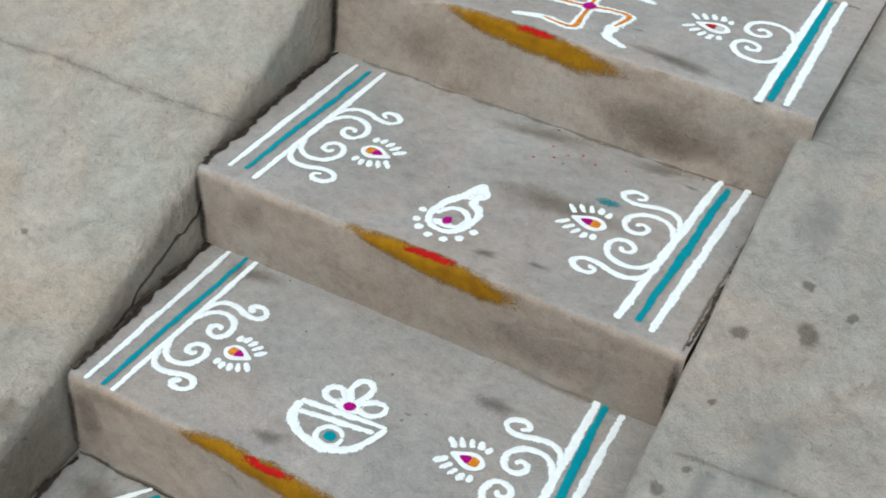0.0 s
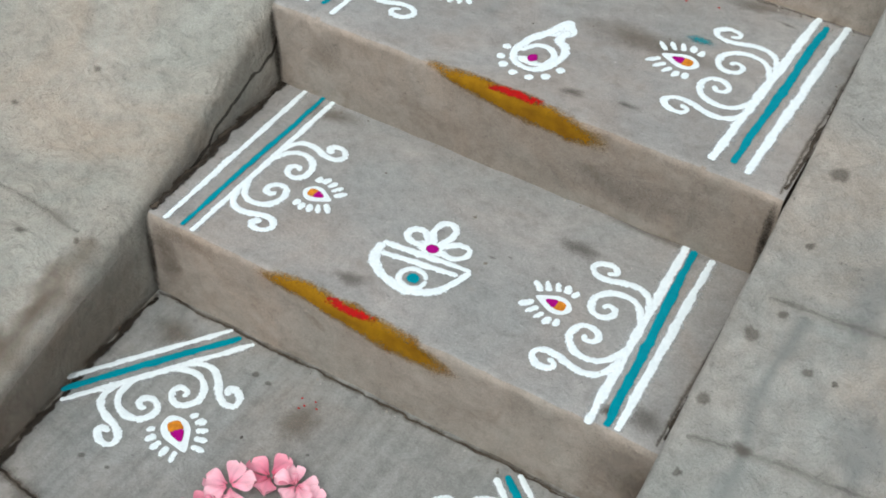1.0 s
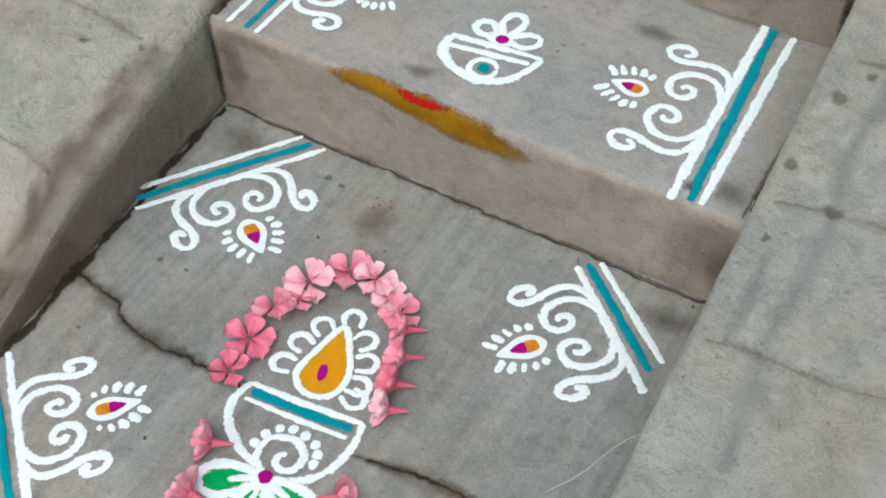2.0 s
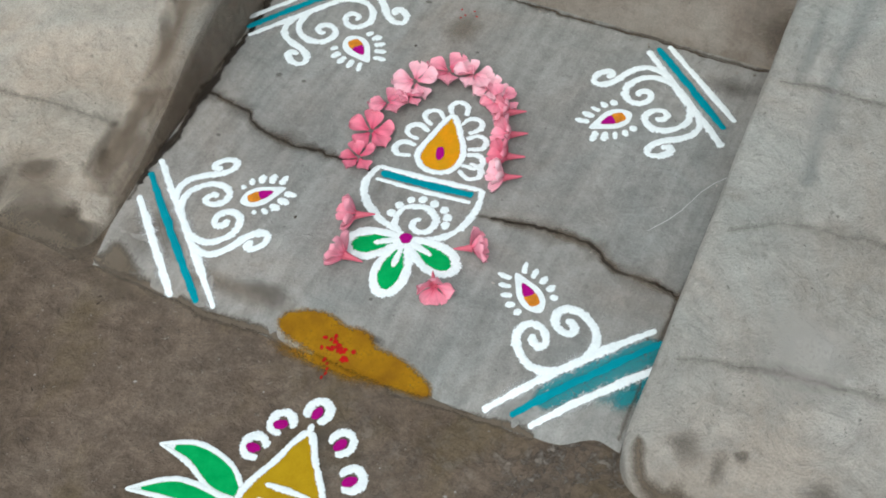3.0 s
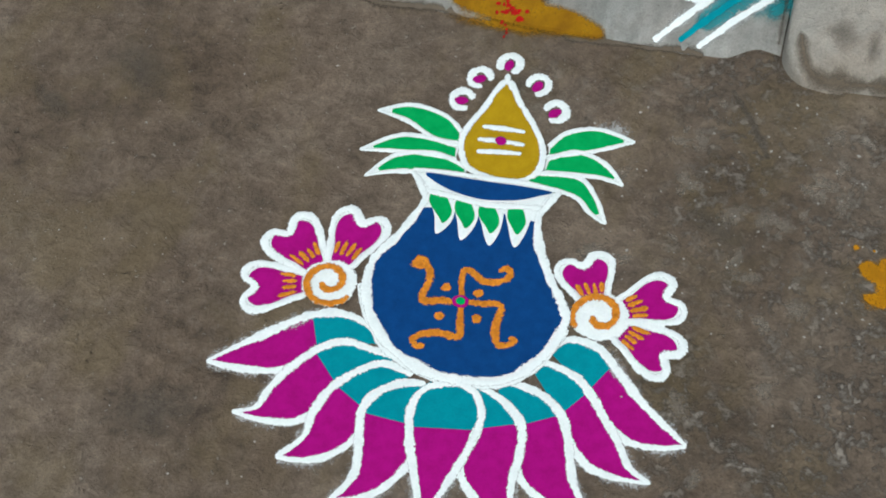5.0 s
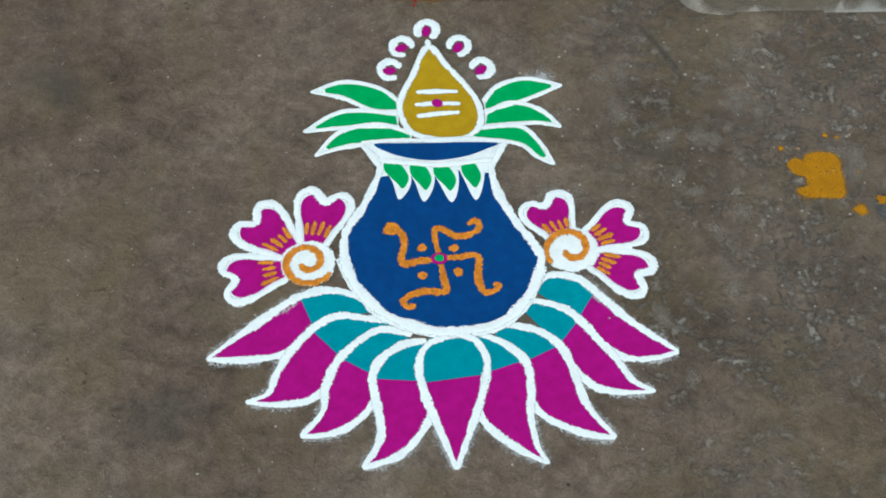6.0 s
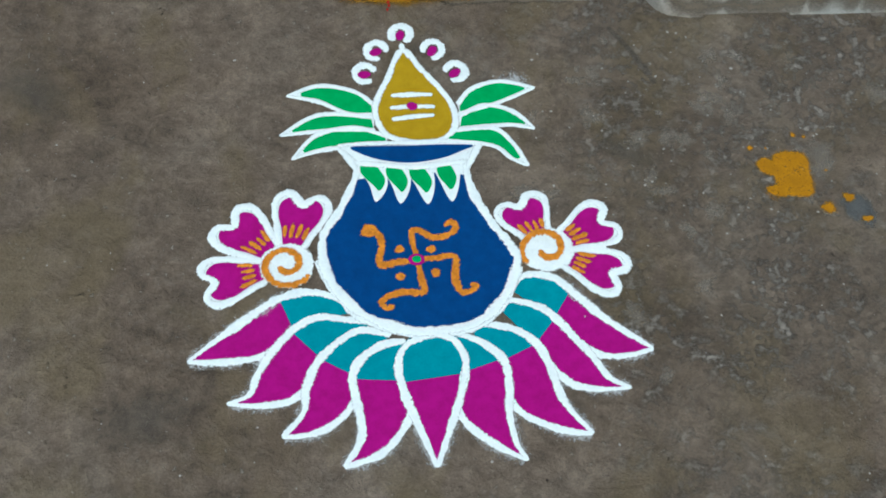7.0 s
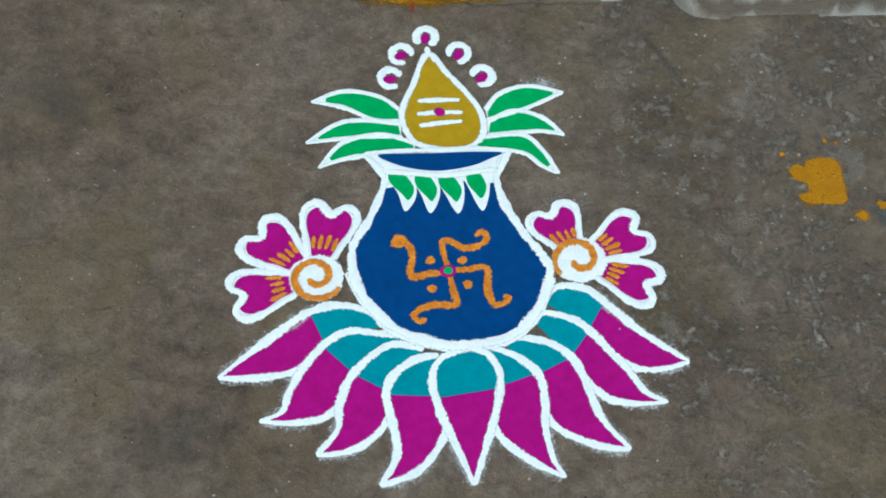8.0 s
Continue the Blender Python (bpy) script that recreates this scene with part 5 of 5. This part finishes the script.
for pts in ([(405, 690), (465, 700), (560, 708), (800, 715)], [(405, 503), (477, 511), (590, 517), (800, 525)], [(410, 288), (483, 324), (568, 331), (800, 335)], [(410, 118), (472, 131), (592, 147), (800, 165)], [(420, 905), (572, 918), (800, 930)]):
    stroke(east, "joint_line", pts, 7, CRACK_FAINT, 0.7, jag=5, thick=0.1, rough=0.7, soft=True, label="thin dark joint line")
    stroke(east, "joint", pts, 30, JOINT, 0.6, jag=5, thick=0.1, rough=0.6, soft=True, label="dull joint line")
stroke(east, "earth_wash", [(398, 14), (420, -14), (456, -25), (560, -20), (720, -8), (1000, 14)], 30, EARTH_THIN, 3.0, jag=8, thick=0.1, rough=0.8, soft=True, label="brown earth washed over the ramp's foot")
for u, v, ru, rv in ((455, 22, 30, 26), (500, 12, 18, 30), (620, 26, 60, 20), (760, 40, 80, 24)):
    blob(east, "foot_stain", u, v, ru, rv, SMUDGE, 3.0, uneven=0.5, dome=0.05, core=0.05)
stroke(east, "streak", [(470, 900), (468, 760), (476, 665), (469, 516), (482, 371)], 40, BLUISH, 0.5, jag=8, thick=0.1, rough=0.5, soft=True, label="grey-blue water streak")
for u, v, ru, rv, mat in ((600, 760, 60, 90, BLUISH), (540, 960, 40, 120, BLUISH), (640, 430, 80, 90, PALE), (560, 180, 100, 70, PALE), (480, 1350, 70, 90, BLUISH), (430, 560, 18, 90, BLUISH)):
    blob(east, "blot", u, v, ru, rv, mat, 0.4, uneven=0.35, dome=0.05, core=0.2)
yard = marks(yard_sheet, ground_height)
random.seed(21)
for k in range(60):
    u, v = random.gauss(430, 190), random.gauss(-240, 150)
    r = random.uniform(8, 26)
    if v > -70:
        continue
    blob(yard, "grit_scuff", u, v, r, r * random.uniform(0.4, 0.8), GRIT, 0.25, turn=random.uniform(0, 180), uneven=0.4, dome=0.05, core=0.1)
for k in range(26):
    u, v = random.uniform(-900, 900), random.uniform(-1000, -20)
    blob(yard, "damp_patch", u, v, random.uniform(30, 110), random.uniform(20, 60), SMUDGE if k % 2 else BROWNING, 0.2, turn=random.uniform(0, 180), uneven=0.4, dome=0.05, core=0.1)
stroke(yard, "drag_mark", [(330, -60), (365, -110), (395, -165)], 14, SMUDGE, 0.3, thick=0.1, label="dark drag mark")
blob(yard, "white_smudge", 190, -168, 26, 20, DUST, 0.3, dome=0.05, core=0.1)
blob(yard, "damp_patch", -330, -30, 140, 26, BROWNING, 0.3, uneven=0.4, dome=0.05, core=0.1)

random.seed(33)
grit_v, grit_f = [], []
for k in range(900):
    if k < 600:
        x, y = random.gauss(0.45, 0.19), random.gauss(-0.22, 0.17)
    else:
        x, y = random.uniform(-0.9, 1.0), random.uniform(-1.1, -0.02)
    if y > -0.065:
        continue
    r = 0.0005 + 0.0022 * random.random() ** 3
    a, z, n = random.uniform(0, 6.28), ground_height(x, y), len(grit_v)
    w = random.uniform(0.4, 1.0)
    for i in range(4):
        c, q = math.cos(a + i * 1.57), math.sin(a + i * 1.57)
        grit_v.append((x + r * c * (1 if i % 2 else w * 1.6), y + r * q * (1 if i % 2 else w * 1.6), z - 0.0003))
    grit_v.append((x, y, z + r * 0.7))
    grit_f += [(n + i, n + (i + 1) % 4, n + 4) for i in range(4)]
pebble, pt, pb = material("pale_grit", 0.8)
pb.inputs["Base Color"].default_value = (0.33, 0.315, 0.285, 1)
me = bpy.data.meshes.new("grit")
me.from_pydata(grit_v, [], grit_f)
me.materials.append(pebble)
tagged(new("grit", me), "loose pale sand grains scattered on bare earth", "grit", kind="stuff")

random.seed(52)
crumb_v, crumb_f = [], []
for k in range(520):
    y0, y1, z = random.choice(((0.04, BASE_B, None), (NOSE_B, BASE_C, Z_B), (NOSE_B, BASE_C, Z_B), (NOSE_C, BASE_D, Z_C), (NOSE_C, BASE_D, Z_C)))
    x = random.uniform(-0.39, 0.37)
    y = y1 - 0.006 - abs(random.gauss(0, 0.013)) if k % 5 < 3 else random.uniform(y0 + 0.04, y1 - 0.01)
    if k % 5 == 3:
        x = random.choice((left_x(y) + 0.008, 0.374)) + random.gauss(0, 0.012)
    if not left_x(y) + 0.004 < x < RIGHT - 0.004:
        continue
    r = 0.0007 + 0.0024 * random.random() ** 4
    z = landing_height(x, y) if z is None else z
    a, n = random.uniform(0, 6.28), len(crumb_v)
    for i in range(5):
        q = r * random.uniform(0.7, 1.5)
        crumb_v.append((x + q * math.cos(a + i * 1.257), y + q * math.sin(a + i * 1.257), z - 0.0002))
    crumb_v.append((x + 0.3 * r, y, z + r * random.uniform(0.7, 1.3)))
    crumb_f += [(n + i, n + (i + 1) % 5, n + 5) for i in range(5)]
crumb, ct, cb = material("cement_crumb", 0.9)
spread = ct.nodes.new("ShaderNodeNewGeometry")
ct.links.new(ramp(ct, spread.outputs["Random Per Island"], [(0.0, (0.07, 0.06, 0.05)), (0.4, (0.20, 0.18, 0.15)), (1.0, (0.42, 0.40, 0.36))]), cb.inputs["Base Color"])
me = bpy.data.meshes.new("crumbs")
me.from_pydata(crumb_v, [], crumb_f)
me.materials.append(crumb)
tagged(new("crumbs", me), "loose grey and dark cement crumbs lying on the steps", "crumbs", kind="stuff")
